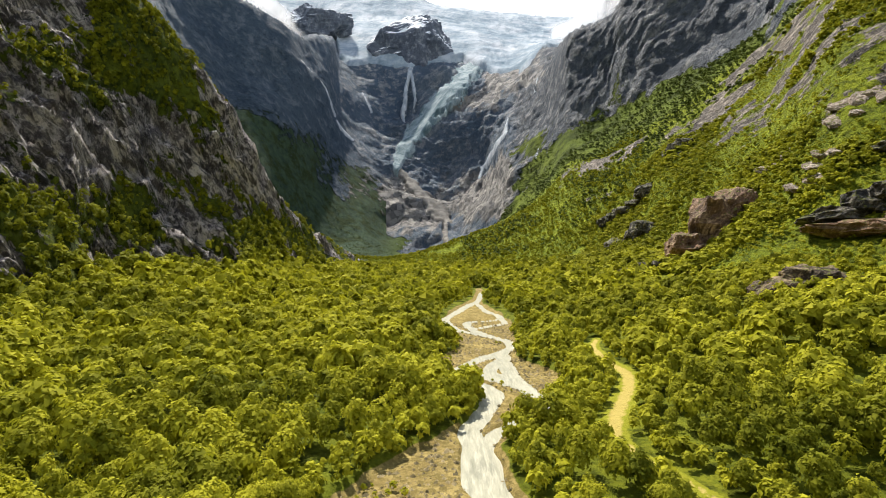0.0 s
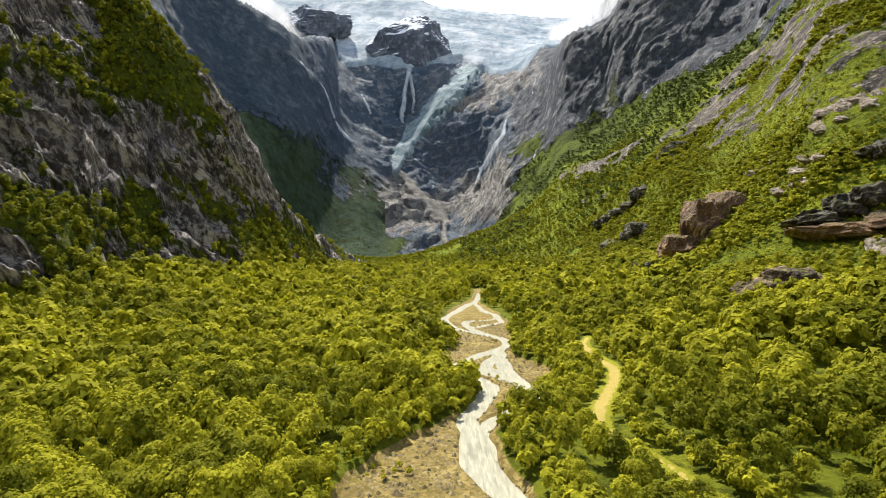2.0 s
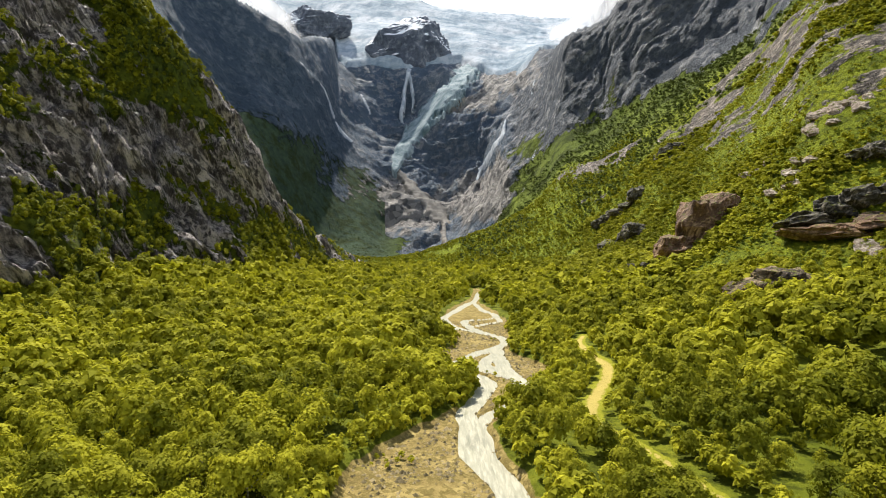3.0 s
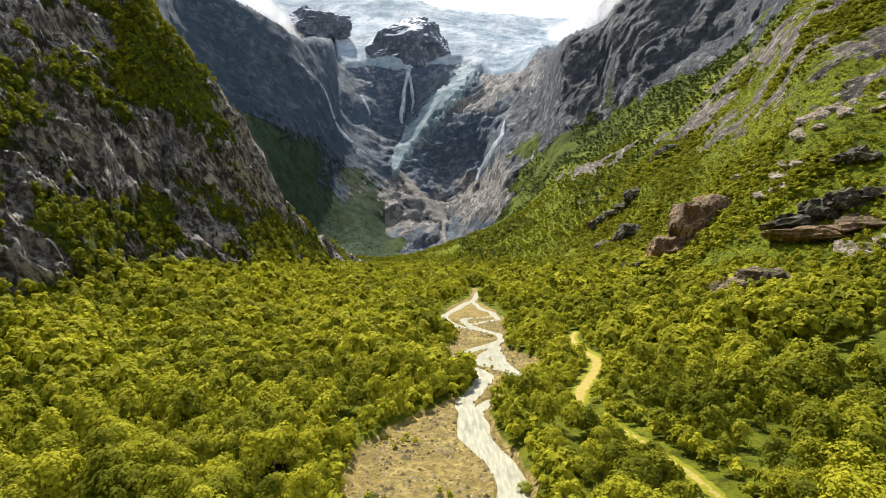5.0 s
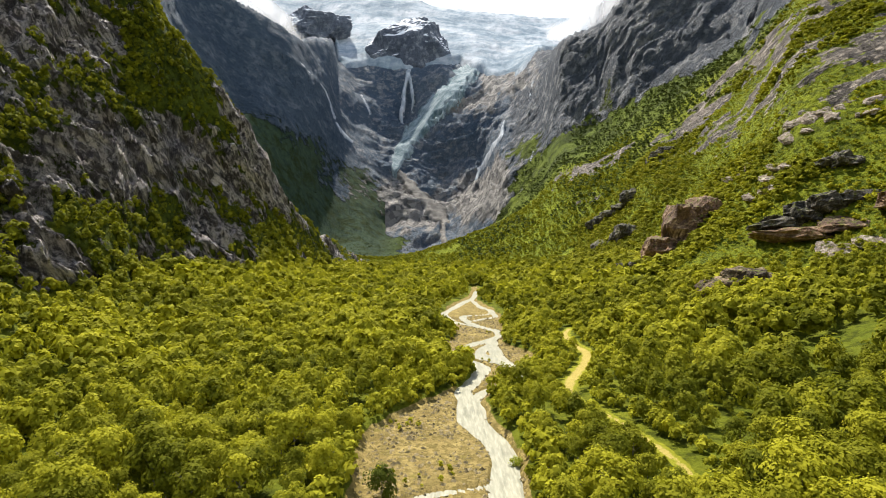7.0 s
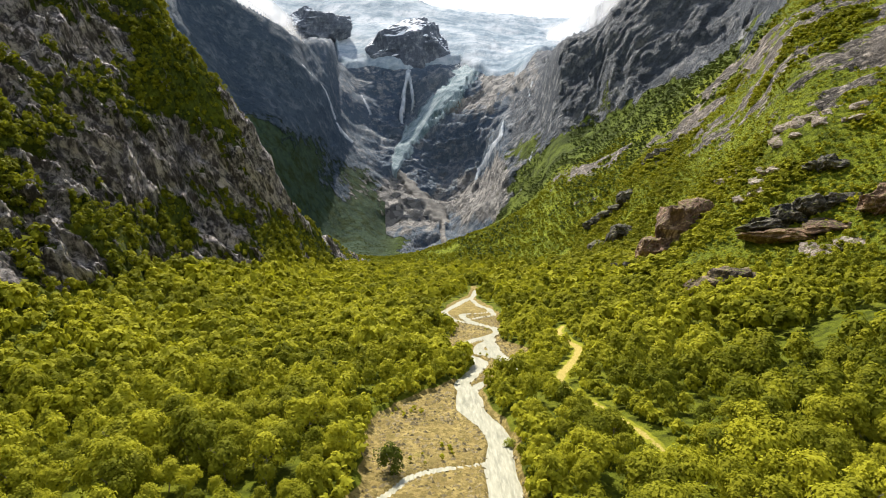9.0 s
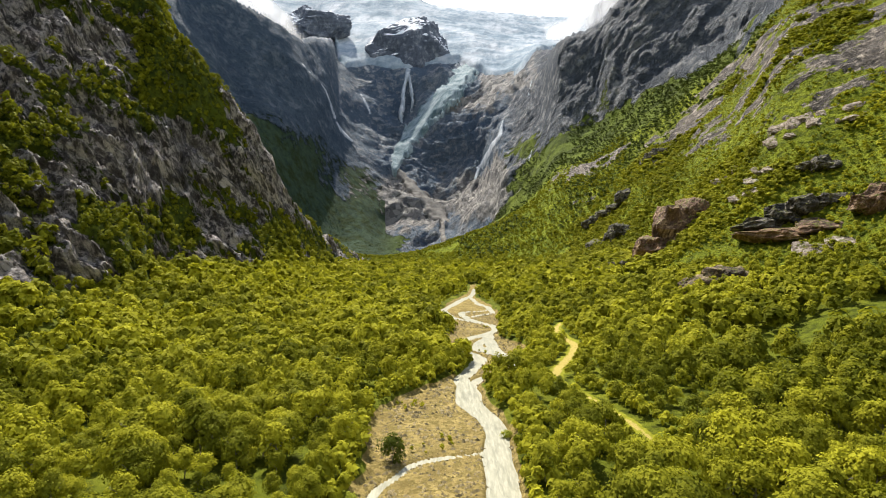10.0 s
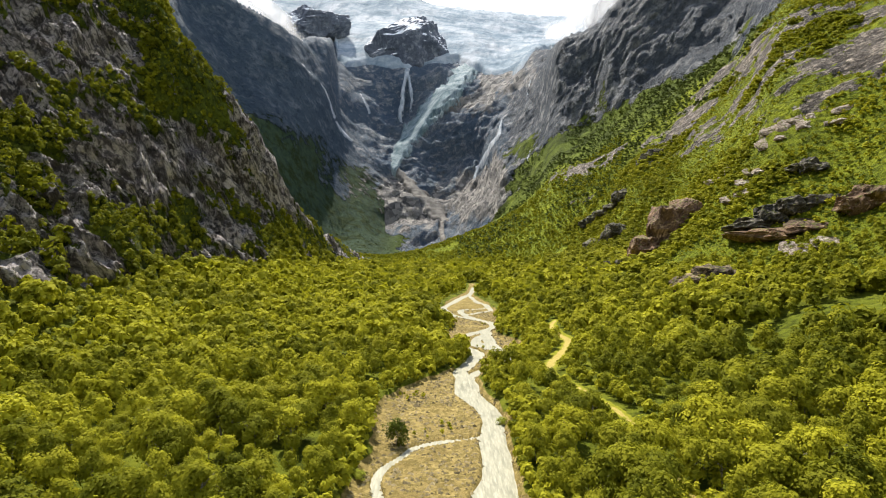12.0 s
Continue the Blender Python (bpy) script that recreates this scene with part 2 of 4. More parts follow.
MAT_COBBLE = n.mat

def outcrop_rock(name, dark, mid, light):
    n = Net(name)
    c, _, _ = rock_colour(n, dark, mid, light, 1.3)
    moss = n.calc("ADD", n.noise(0.5, 6, 0.65), n.calc("MULTIPLY", n.node("SeparateXYZ", Vector=n.node("NewGeometry").outputs["Normal"]).outputs["Z"], 0.12))
    c = n.mix(n.span(moss, 0.62, 0.7), c, (0.13, 0.14, 0.02))
    n.surface(c, 0.75, n.bump(n.noise(0.9, 8, 0.74, stretch=(1.6, 1.6, 0.5)), 1.0, 1.2), 0.2)
    return n.mat


MAT_BOULDER = outcrop_rock("boulder_gneiss", (0.05, 0.037, 0.026), (0.2, 0.14, 0.085), (0.5, 0.37, 0.21))
MAT_RUST = outcrop_rock("rusty_gneiss", (0.065, 0.04, 0.028), (0.27, 0.155, 0.09), (0.55, 0.38, 0.23))
MAT_DARK_ROCK = outcrop_rock("darkened_gneiss", (0.035, 0.033, 0.028), (0.12, 0.105, 0.08), (0.34, 0.3, 0.23))
MAT_PALE_ROCK = outcrop_rock("pale_gneiss", (0.16, 0.12, 0.09), (0.42, 0.33, 0.25), (0.75, 0.65, 0.53))


# ---- shared geometry tools ----
def hash_noise(p, seed):
    """Smooth value noise, -1 to 1, for an array of points (n, 3)."""
    i = np.floor(p).astype(np.int64)
    f = p - i
    f = f * f * f * (f * (f * 6 - 15) + 10)
    total = np.zeros(len(p))
    for dx in (0, 1):
        wx = f[:, 0] if dx else 1 - f[:, 0]
        for dy in (0, 1):
            wy = f[:, 1] if dy else 1 - f[:, 1]
            for dz in (0, 1):
                wz = f[:, 2] if dz else 1 - f[:, 2]
                h = ((i[:, 0] + dx) * 374761393 + (i[:, 1] + dy) * 668265263 + (i[:, 2] + dz) * 2147483647 + seed * 974634541) & 0xFFFFFFFF
                h = ((h ^ (h >> 13)) * 1274126177) & 0xFFFFFFFF
                h = (h ^ (h >> 16)) & 0xFFFF
                total += wx * wy * wz * (h / 32767.5 - 1)
    return total


def fractal(p, waves, seed, spacing=None, ridged=False, fall=0.9):
    """A sum of noises of the wavelengths given (metres), each as high as its share of the longest."""
    out = np.zeros(len(p))
    for k, wave in enumerate(waves):
        v = hash_noise(p / wave, seed + k)
        if ridged:
            v = 1 - 2 * np.abs(v)
        amp = (wave / waves[0]) ** fall
        if spacing is not None:
            amp = amp * np.clip(wave / (2.5 * spacing) - 0.6, 0, 1)
        out += v * amp
    return out


def ledges(w, lengths, warp, fall=0.8):
    """Overlapping slabs: slow rises with sudden breaks, one train for each length."""
    out = np.zeros(len(w))
    for k, length in enumerate(lengths):
        ph = (w / length + warp * (0.7 + 0.3 * k) + 0.37 * k) % 1.0
        saw = np.where(ph < 0.86, ph / 0.86, (1 - ph) / 0.14) * 2 - 1
        out += saw * (length / lengths[0]) ** fall
    return out


def smooth(a, b, v):
    t = np.clip((v - a) / (b - a), 0, 1)
    return t * t * (3 - 2 * t)


def sheet(name, verts, faces, material, soft=True, attrs=None):
    """A mesh object from arrays; faces all have the same number of corners."""
    me = bpy.data.meshes.new(name)
    faces = np.asarray(faces, dtype=np.int32)
    k = faces.shape[1]
    me.vertices.add(len(verts))
    me.vertices.foreach_set("co", np.asarray(verts, dtype=np.float32).ravel())
    me.loops.add(faces.size)
    me.loops.foreach_set("vertex_index", faces.ravel())
    me.polygons.add(len(faces))
    me.polygons.foreach_set("loop_start", np.arange(0, faces.size, k, dtype=np.int32))
    me.polygons.foreach_set("use_smooth", np.full(len(faces), soft))
    me.update(calc_edges=True)
    for key, v in (attrs or {}).items():
        me.attributes.new(key, "FLOAT", "POINT").data.foreach_set("value", np.asarray(v, dtype=np.float32))
    me.materials.append(material)
    return new(name, me)


def curve_through(points, step):
    """A smooth line through the points (rows of numbers), sampled about every step metres of the first two."""
    p = np.asarray(points, dtype=float)
    out = []
    for i in range(len(p) - 1):
        a, b, c, d = p[max(i - 1, 0)], p[i], p[i + 1], p[min(i + 2, len(p) - 1)]
        m = max(2, int(np.hypot(*(c - b)[:2]) / step))
        for t in np.arange(m) / m:
            out.append(0.5 * (2 * b + (c - a) * t + (2 * a - 5 * b + 4 * c - d) * t * t + (3 * b - a - 3 * c + d) * t ** 3))
    out.append(p[-1])
    return np.array(out)


# ---- the river's bed, its channels and the track, in plan ----
def river_level(y):
    return 0.02 * np.clip(y - 50, 0, 260)


LEFT_BANK = [(-420, -26), (-250, 2), (-120, -14), (-40, -13), (19, -13.4), (34, -11.6), (51, -13.6), (62, -12.9), (67, -10), (75, -5), (84, 1), (90, 5.2), (102, 8.7), (106, 8.7), (110, 7), (113, 3.4), (117, 0.6),
             (124, -1.5), (130, -2.2), (136, 0.2), (141, 3), (148, 5.6), (163, 3.4), (176, 1.4), (197, -0.4), (215, 1.6), (235, 6), (253, 12.5), (275, 17), (300, 19.5), (330, 20)]
RIGHT_BANK = [(-420, 4), (-250, 30), (-120, 12), (-40, 10), (19, 10), (39, 11), (50, 12), (57, 11.2), (63, 9.6), (70, 8.6), (78, 8.8), (84, 10), (90, 14.6), (94, 19.8), (102, 21.4), (110, 24), (116, 25.2), (122, 23.8), (130, 20),
              (134, 18.4), (147, 20), (157, 21.8), (166, 21.6), (190, 24.6), (214, 23.6), (235, 20.2), (253, 17.6), (275, 22), (290, 24.5), (330, 23)]
BED_Y = np.array(sorted({p_[0] for p_ in LEFT_BANK + RIGHT_BANK}), float)
BED = np.stack([BED_Y, np.interp(BED_Y, *zip(*LEFT_BANK)), np.interp(BED_Y, *zip(*RIGHT_BANK))], 1)
CHANNELS = [
    [(0, -420, 9), (14, -250, 9), (0, -120, 8), (2, -40, 7), (5.2, 8, 8), (6.2, 18, 6.6), (7.2, 23, 5.2), (7.7, 30, 4.6), (7.9, 39, 4.6), (8.6, 45, 4.1), (9.1, 51, 4.3), (8.2, 57, 4.4), (6.6, 61, 4.6), (5.3, 66, 5.6),
     (5.2, 72, 5.6), (5.0, 78, 4.6), (4.2, 84, 3.6), (5.9, 90.5, 4.4), (8.4, 98, 4.4), (10.0, 106, 4.2), (6.0, 114, 2.8), (2.3, 121, 2.6), (4.6, 126.5, 2.8), (8, 132, 3.2), (11.6, 137, 3.8), (15.8, 142, 4.2), (19.4, 149.5, 3),
     (19.0, 158, 3.2), (14, 167, 3.4), (6.5, 174, 3.4), (2.7, 184, 3.4), (0.9, 202, 3.4), (7, 224.5, 3.6), (11.8, 243, 3.6), (16, 254, 3), (19, 272, 3.2), (21.5, 290, 4.4), (22, 302, 2)],
    [(15.8, 140, 4), (15.3, 124, 3.8), (16, 113, 3.8), (18, 103, 3.9), (18.4, 96, 3.6), (15, 91, 3.2), (11.8, 87.5, 2.6), (8, 82.5, 2.6), (6, 77, 3)],
    [(14.4, 133, 3.2), (10.8, 122.5, 3.2), (13, 116.5, 2.8), (15.8, 110.5, 2.8)],
    [(2.6, 121, 1.8), (6, 123.6, 2.2), (10, 117, 3), (14.8, 109.5, 2.8)],
    [(15.8, 252, 2), (18.2, 225, 3), (20.8, 214.5, 3), (23.4, 204, 3), (17.4, 197.3, 3), (8.8, 192.5, 3), (10.7, 176, 2.8), (15.6, 166, 2.4)],
    [(20.6, 214.5, 1.8), (22.8, 193, 2.8), (16.4, 185.5, 2.8), (11.6, 180, 2.6)],
    [(6.2, 40.4, 1.2), (1, 39, 1.2), (-4.6, 36.2, 1.3), (-7.6, 31, 1.4), (-9.8, 26.5, 1.5), (-9.6, 20.5, 1.6), (-6, 12, 1.7), (2, 5, 2)],
]
TRACK = [(42, 143, 1.8), (38.2, 134, 2.2), (37.2, 124, 2.5), (37.0, 116, 2.8), (37.6, 108, 3.0), (34.6, 98, 3.0), (30.6, 90, 3.2), (26.8, 82, 3.0), (25.4, 76, 2.2), (27.0, 68, 1.3), (29.6, 58, 1.4), (31.6, 44, 1.5), (31.8, 36, 1.1),
         (31, 15, 1.5), (30, -25, 1.8), (33, -120, 1.8)]
MEADOW = [(72, 84, 8), (80, 80, 13), (88, 77, 15), (97, 75, 16), (108, 78, 14)]
CHANNEL_LINES = [curve_through(c, 1.0) for c in CHANNELS]
TRACK_LINE = curve_through(TRACK, 1.0)
MEADOW_LINE = curve_through(MEADOW, 1.5)


def near_line(x, y, line):
    """How far points lie from a line with widths, in its half-widths."""
    best = np.full(len(x), 99.0)
    for k in range(0, len(line)):
        d = np.hypot(x - line[k, 0], y - line[k, 1]) / (line[k, 2] / 2)
        np.minimum(best, d, out=best)
    return best


def bed_share(x, y):
    """1 inside the gravel bed, 0 outside, soft over the bank."""
    lo, hi = np.interp(y, BED[:, 0], BED[:, 1]), np.interp(y, BED[:, 0], BED[:, 2])
    wob = 0.9 * hash_noise(np.stack([x / 4, y / 4, 0 * x], 1), 31)
    d = np.minimum(x - lo, hi - x) + wob
    return smooth(-1.7, 1.0, d) * (y < 325)


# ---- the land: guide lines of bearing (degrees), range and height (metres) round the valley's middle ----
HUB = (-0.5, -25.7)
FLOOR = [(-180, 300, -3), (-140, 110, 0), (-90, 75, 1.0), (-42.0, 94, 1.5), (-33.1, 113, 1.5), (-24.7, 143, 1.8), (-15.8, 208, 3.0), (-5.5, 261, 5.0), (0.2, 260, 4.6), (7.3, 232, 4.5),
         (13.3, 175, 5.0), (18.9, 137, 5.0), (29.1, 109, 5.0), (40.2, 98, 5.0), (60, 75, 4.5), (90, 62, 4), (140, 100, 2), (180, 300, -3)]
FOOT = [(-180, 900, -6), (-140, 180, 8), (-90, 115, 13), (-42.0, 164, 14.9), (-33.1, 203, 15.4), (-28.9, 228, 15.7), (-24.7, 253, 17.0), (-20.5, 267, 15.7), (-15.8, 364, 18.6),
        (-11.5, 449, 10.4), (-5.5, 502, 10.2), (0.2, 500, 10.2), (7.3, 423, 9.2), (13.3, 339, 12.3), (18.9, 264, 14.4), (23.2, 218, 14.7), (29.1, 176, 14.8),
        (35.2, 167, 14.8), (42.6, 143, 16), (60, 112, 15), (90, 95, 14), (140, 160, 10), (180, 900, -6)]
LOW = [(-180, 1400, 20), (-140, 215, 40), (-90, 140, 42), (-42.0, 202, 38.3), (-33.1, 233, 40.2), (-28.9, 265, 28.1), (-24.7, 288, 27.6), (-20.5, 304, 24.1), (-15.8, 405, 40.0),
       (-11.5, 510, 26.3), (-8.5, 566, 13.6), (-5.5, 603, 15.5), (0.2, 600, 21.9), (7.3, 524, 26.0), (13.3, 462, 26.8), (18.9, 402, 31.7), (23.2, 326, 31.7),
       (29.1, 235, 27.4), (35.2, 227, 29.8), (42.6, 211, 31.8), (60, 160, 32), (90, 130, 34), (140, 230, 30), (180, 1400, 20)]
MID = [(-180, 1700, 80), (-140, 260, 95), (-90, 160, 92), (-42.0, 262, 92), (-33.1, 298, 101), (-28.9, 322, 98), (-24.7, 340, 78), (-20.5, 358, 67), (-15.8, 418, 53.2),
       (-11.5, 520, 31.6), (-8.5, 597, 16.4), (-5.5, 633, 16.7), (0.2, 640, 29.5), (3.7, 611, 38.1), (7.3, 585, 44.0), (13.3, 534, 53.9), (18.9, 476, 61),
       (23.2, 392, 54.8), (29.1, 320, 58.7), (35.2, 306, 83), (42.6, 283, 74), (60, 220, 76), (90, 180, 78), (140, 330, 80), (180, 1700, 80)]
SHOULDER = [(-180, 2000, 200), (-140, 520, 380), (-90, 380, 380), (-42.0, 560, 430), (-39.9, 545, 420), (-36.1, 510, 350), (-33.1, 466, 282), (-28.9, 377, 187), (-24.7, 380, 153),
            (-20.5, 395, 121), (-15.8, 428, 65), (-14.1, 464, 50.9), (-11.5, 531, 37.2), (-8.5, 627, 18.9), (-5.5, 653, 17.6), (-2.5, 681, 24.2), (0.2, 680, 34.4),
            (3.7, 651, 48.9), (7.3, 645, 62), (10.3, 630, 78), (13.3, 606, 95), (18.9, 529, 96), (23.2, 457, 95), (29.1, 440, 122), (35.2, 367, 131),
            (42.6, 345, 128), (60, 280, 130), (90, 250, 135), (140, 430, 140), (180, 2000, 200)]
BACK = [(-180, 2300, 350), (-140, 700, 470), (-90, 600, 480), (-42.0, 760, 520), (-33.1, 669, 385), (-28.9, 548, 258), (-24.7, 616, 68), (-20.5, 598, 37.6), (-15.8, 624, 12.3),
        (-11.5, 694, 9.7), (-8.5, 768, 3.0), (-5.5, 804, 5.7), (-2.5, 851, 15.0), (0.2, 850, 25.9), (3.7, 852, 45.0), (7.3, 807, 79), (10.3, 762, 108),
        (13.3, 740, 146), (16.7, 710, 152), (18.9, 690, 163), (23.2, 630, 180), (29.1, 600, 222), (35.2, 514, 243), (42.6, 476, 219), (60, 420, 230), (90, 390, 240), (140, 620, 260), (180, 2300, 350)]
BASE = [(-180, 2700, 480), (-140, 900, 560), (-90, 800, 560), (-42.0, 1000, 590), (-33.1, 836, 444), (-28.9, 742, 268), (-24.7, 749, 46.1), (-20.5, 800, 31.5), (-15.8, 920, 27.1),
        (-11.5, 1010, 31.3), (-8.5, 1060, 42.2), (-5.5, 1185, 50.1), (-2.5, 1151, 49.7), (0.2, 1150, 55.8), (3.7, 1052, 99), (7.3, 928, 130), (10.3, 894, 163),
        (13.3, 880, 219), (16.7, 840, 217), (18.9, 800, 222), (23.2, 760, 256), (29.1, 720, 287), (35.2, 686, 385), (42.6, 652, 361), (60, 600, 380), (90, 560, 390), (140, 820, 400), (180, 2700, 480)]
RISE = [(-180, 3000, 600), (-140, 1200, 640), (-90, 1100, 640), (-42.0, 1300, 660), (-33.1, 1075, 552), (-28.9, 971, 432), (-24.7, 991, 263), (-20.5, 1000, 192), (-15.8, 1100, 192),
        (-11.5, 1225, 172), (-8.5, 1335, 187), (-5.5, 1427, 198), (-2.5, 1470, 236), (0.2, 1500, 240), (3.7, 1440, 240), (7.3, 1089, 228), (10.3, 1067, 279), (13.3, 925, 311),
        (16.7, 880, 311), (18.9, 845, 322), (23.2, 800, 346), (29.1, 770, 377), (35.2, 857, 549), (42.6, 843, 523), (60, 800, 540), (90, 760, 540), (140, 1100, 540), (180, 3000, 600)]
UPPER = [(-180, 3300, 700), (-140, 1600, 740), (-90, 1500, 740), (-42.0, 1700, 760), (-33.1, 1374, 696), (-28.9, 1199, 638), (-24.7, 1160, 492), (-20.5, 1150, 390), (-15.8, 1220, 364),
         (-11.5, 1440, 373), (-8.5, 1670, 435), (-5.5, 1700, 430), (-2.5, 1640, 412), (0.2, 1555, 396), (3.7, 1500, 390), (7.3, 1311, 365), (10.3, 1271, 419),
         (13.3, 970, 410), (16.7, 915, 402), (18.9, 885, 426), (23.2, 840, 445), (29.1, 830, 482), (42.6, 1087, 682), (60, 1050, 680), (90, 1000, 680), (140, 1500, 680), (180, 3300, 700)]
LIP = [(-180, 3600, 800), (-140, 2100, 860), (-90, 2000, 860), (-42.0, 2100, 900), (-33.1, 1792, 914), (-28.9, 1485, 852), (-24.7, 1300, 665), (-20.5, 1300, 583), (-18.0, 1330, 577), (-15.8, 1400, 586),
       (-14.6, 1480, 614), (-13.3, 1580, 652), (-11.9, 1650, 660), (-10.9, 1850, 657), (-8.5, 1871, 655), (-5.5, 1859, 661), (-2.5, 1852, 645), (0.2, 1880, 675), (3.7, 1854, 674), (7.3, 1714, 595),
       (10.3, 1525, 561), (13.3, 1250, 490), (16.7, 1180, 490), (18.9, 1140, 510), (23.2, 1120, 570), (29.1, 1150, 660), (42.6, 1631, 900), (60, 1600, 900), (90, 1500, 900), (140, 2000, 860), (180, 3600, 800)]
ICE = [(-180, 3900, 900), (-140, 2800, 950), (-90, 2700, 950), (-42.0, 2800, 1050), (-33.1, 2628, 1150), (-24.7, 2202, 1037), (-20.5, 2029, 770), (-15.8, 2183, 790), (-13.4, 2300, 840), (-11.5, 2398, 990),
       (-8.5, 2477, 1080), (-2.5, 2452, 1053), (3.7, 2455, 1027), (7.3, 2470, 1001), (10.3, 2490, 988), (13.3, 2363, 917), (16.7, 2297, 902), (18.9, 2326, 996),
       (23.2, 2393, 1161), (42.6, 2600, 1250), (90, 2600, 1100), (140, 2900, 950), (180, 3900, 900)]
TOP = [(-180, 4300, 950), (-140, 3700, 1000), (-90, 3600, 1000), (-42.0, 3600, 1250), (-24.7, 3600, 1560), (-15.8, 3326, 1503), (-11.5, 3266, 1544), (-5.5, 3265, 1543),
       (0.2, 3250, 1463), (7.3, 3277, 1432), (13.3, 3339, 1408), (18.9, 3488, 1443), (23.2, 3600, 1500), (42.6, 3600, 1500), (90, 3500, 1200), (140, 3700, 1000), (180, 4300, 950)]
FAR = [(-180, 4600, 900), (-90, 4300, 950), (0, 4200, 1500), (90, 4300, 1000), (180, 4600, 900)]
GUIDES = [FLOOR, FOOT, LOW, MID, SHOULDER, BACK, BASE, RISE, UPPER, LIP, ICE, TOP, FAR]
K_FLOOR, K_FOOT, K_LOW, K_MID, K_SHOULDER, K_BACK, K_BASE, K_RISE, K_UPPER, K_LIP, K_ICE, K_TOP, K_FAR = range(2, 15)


def gentle(x, xp, fp):
    """Monotone cubic interpolation."""
    xp, fp = np.asarray(xp, float), np.asarray(fp, float)
    h = np.diff(xp)
    d = np.diff(fp) / h
    m = np.zeros(len(xp))
    same = d[:-1] * d[1:] > 0
    m[1:-1][same] = 2 * d[:-1][same] * d[1:][same] / (d[:-1] + d[1:])[same]
    m[0], m[-1] = d[0], d[-1]
    i = np.clip(np.searchsorted(xp, x) - 1, 0, len(h) - 1)
    t = (x - xp[i]) / h[i]
    return (fp[i] * (1 + 2 * t) * (1 - t) ** 2 + m[i] * h[i] * t * (1 - t) ** 2 + fp[i + 1] * t * t * (3 - 2 * t) + m[i + 1] * h[i] * t * t * (t - 1))


def radial_knots(bearing):
    """Ranges and heights of all guide lines at the bearings given: two arrays (bearings, knots)."""
    R = [np.full(len(bearing), 4.0), np.full(len(bearing), 40.0)]
    Z = [np.full(len(bearing), 1.2), np.full(len(bearing), 1.4)]
    for g in GUIDES:
        a = np.array(g, float)
        R.append(gentle(bearing, a[:, 0], a[:, 1]))
        Z.append(gentle(bearing, a[:, 0], a[:, 2]))
    R, Z = np.stack(R, 1), np.stack(Z, 1)
    for k in range(1, R.shape[1]):
        R[:, k] = np.maximum(R[:, k], R[:, k - 1] + 4)
    return R, Z


def profiles(R, Z, per=56):
    """Each bearing's profile, finely sampled: range, height and the knot's running number."""
    h = np.diff(R, axis=1)
    d = np.diff(Z, axis=1) / h
    m = np.zeros_like(R)
    p = d[:, :-1] * d[:, 1:]
    safe = np.where(p > 0, d[:, :-1] + d[:, 1:], 1)
    m[:, 1:-1] = np.where(p > 0, 2 * p / safe, 0)
    rr, zz, kk = [], [], []
    for k in range(R.shape[1] - 1):
        for t in np.arange(per) / per:
            rr.append(R[:, k] + h[:, k] * t)
            zz.append(Z[:, k] * (1 + 2 * t) * (1 - t) ** 2 + m[:, k] * h[:, k] * t * (1 - t) ** 2 + Z[:, k + 1] * t * t * (3 - 2 * t) + m[:, k + 1] * h[:, k] * t * t * (t - 1))
            kk.append(np.full(len(R), k + t))
    return np.stack(rr, 1), np.stack(zz, 1), np.stack(kk, 1)


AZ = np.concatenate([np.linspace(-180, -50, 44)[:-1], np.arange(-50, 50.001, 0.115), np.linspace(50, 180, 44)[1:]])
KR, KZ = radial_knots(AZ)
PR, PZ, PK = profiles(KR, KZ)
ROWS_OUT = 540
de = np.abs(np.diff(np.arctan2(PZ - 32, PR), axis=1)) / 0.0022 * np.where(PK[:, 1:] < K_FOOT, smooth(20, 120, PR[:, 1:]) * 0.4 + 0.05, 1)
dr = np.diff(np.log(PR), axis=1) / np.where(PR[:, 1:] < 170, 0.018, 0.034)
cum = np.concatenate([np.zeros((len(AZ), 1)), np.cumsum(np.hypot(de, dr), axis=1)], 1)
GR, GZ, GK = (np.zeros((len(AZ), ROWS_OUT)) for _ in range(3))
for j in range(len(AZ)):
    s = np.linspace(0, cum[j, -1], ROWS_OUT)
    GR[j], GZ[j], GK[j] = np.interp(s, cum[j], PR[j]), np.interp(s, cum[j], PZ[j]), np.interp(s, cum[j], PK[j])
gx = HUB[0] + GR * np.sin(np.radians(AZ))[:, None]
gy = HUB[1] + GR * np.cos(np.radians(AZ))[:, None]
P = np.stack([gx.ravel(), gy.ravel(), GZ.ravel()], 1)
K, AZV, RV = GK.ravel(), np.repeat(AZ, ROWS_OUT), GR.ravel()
SPACE = np.maximum(RV * 0.0022, 0.25) * np.where(np.abs(AZV) > 50, 12, 1)


LIP_EDGE = [(-24, 980), (-18.4, 840), (-15.6, 860), (-13.2, 900), (-11.5, 900), (-11.0, 690), (-10.0, 655), (-7.9, 683), (-5.5, 680), (-3.4, 650), (-1.2, 688), (2.1, 700),
            (4.3, 625), (6.1, 572), (9.1, 560), (11.5, 700), (13.3, 800), (15.5, 900), (19, 1000), (24, 1200)]


def ice_share(P, K, AZV):
    """Where the glacier lies: above its lower edge, given as bearing and height."""
    b, h = np.array(LIP_EDGE).T
    above = P[:, 2] - np.interp(AZV, b, h) + 18 * hash_noise(P / 60, 141)
    return smooth(-8, 26, above) * (K > K_UPPER) * (AZV > -24) * (AZV < 24)


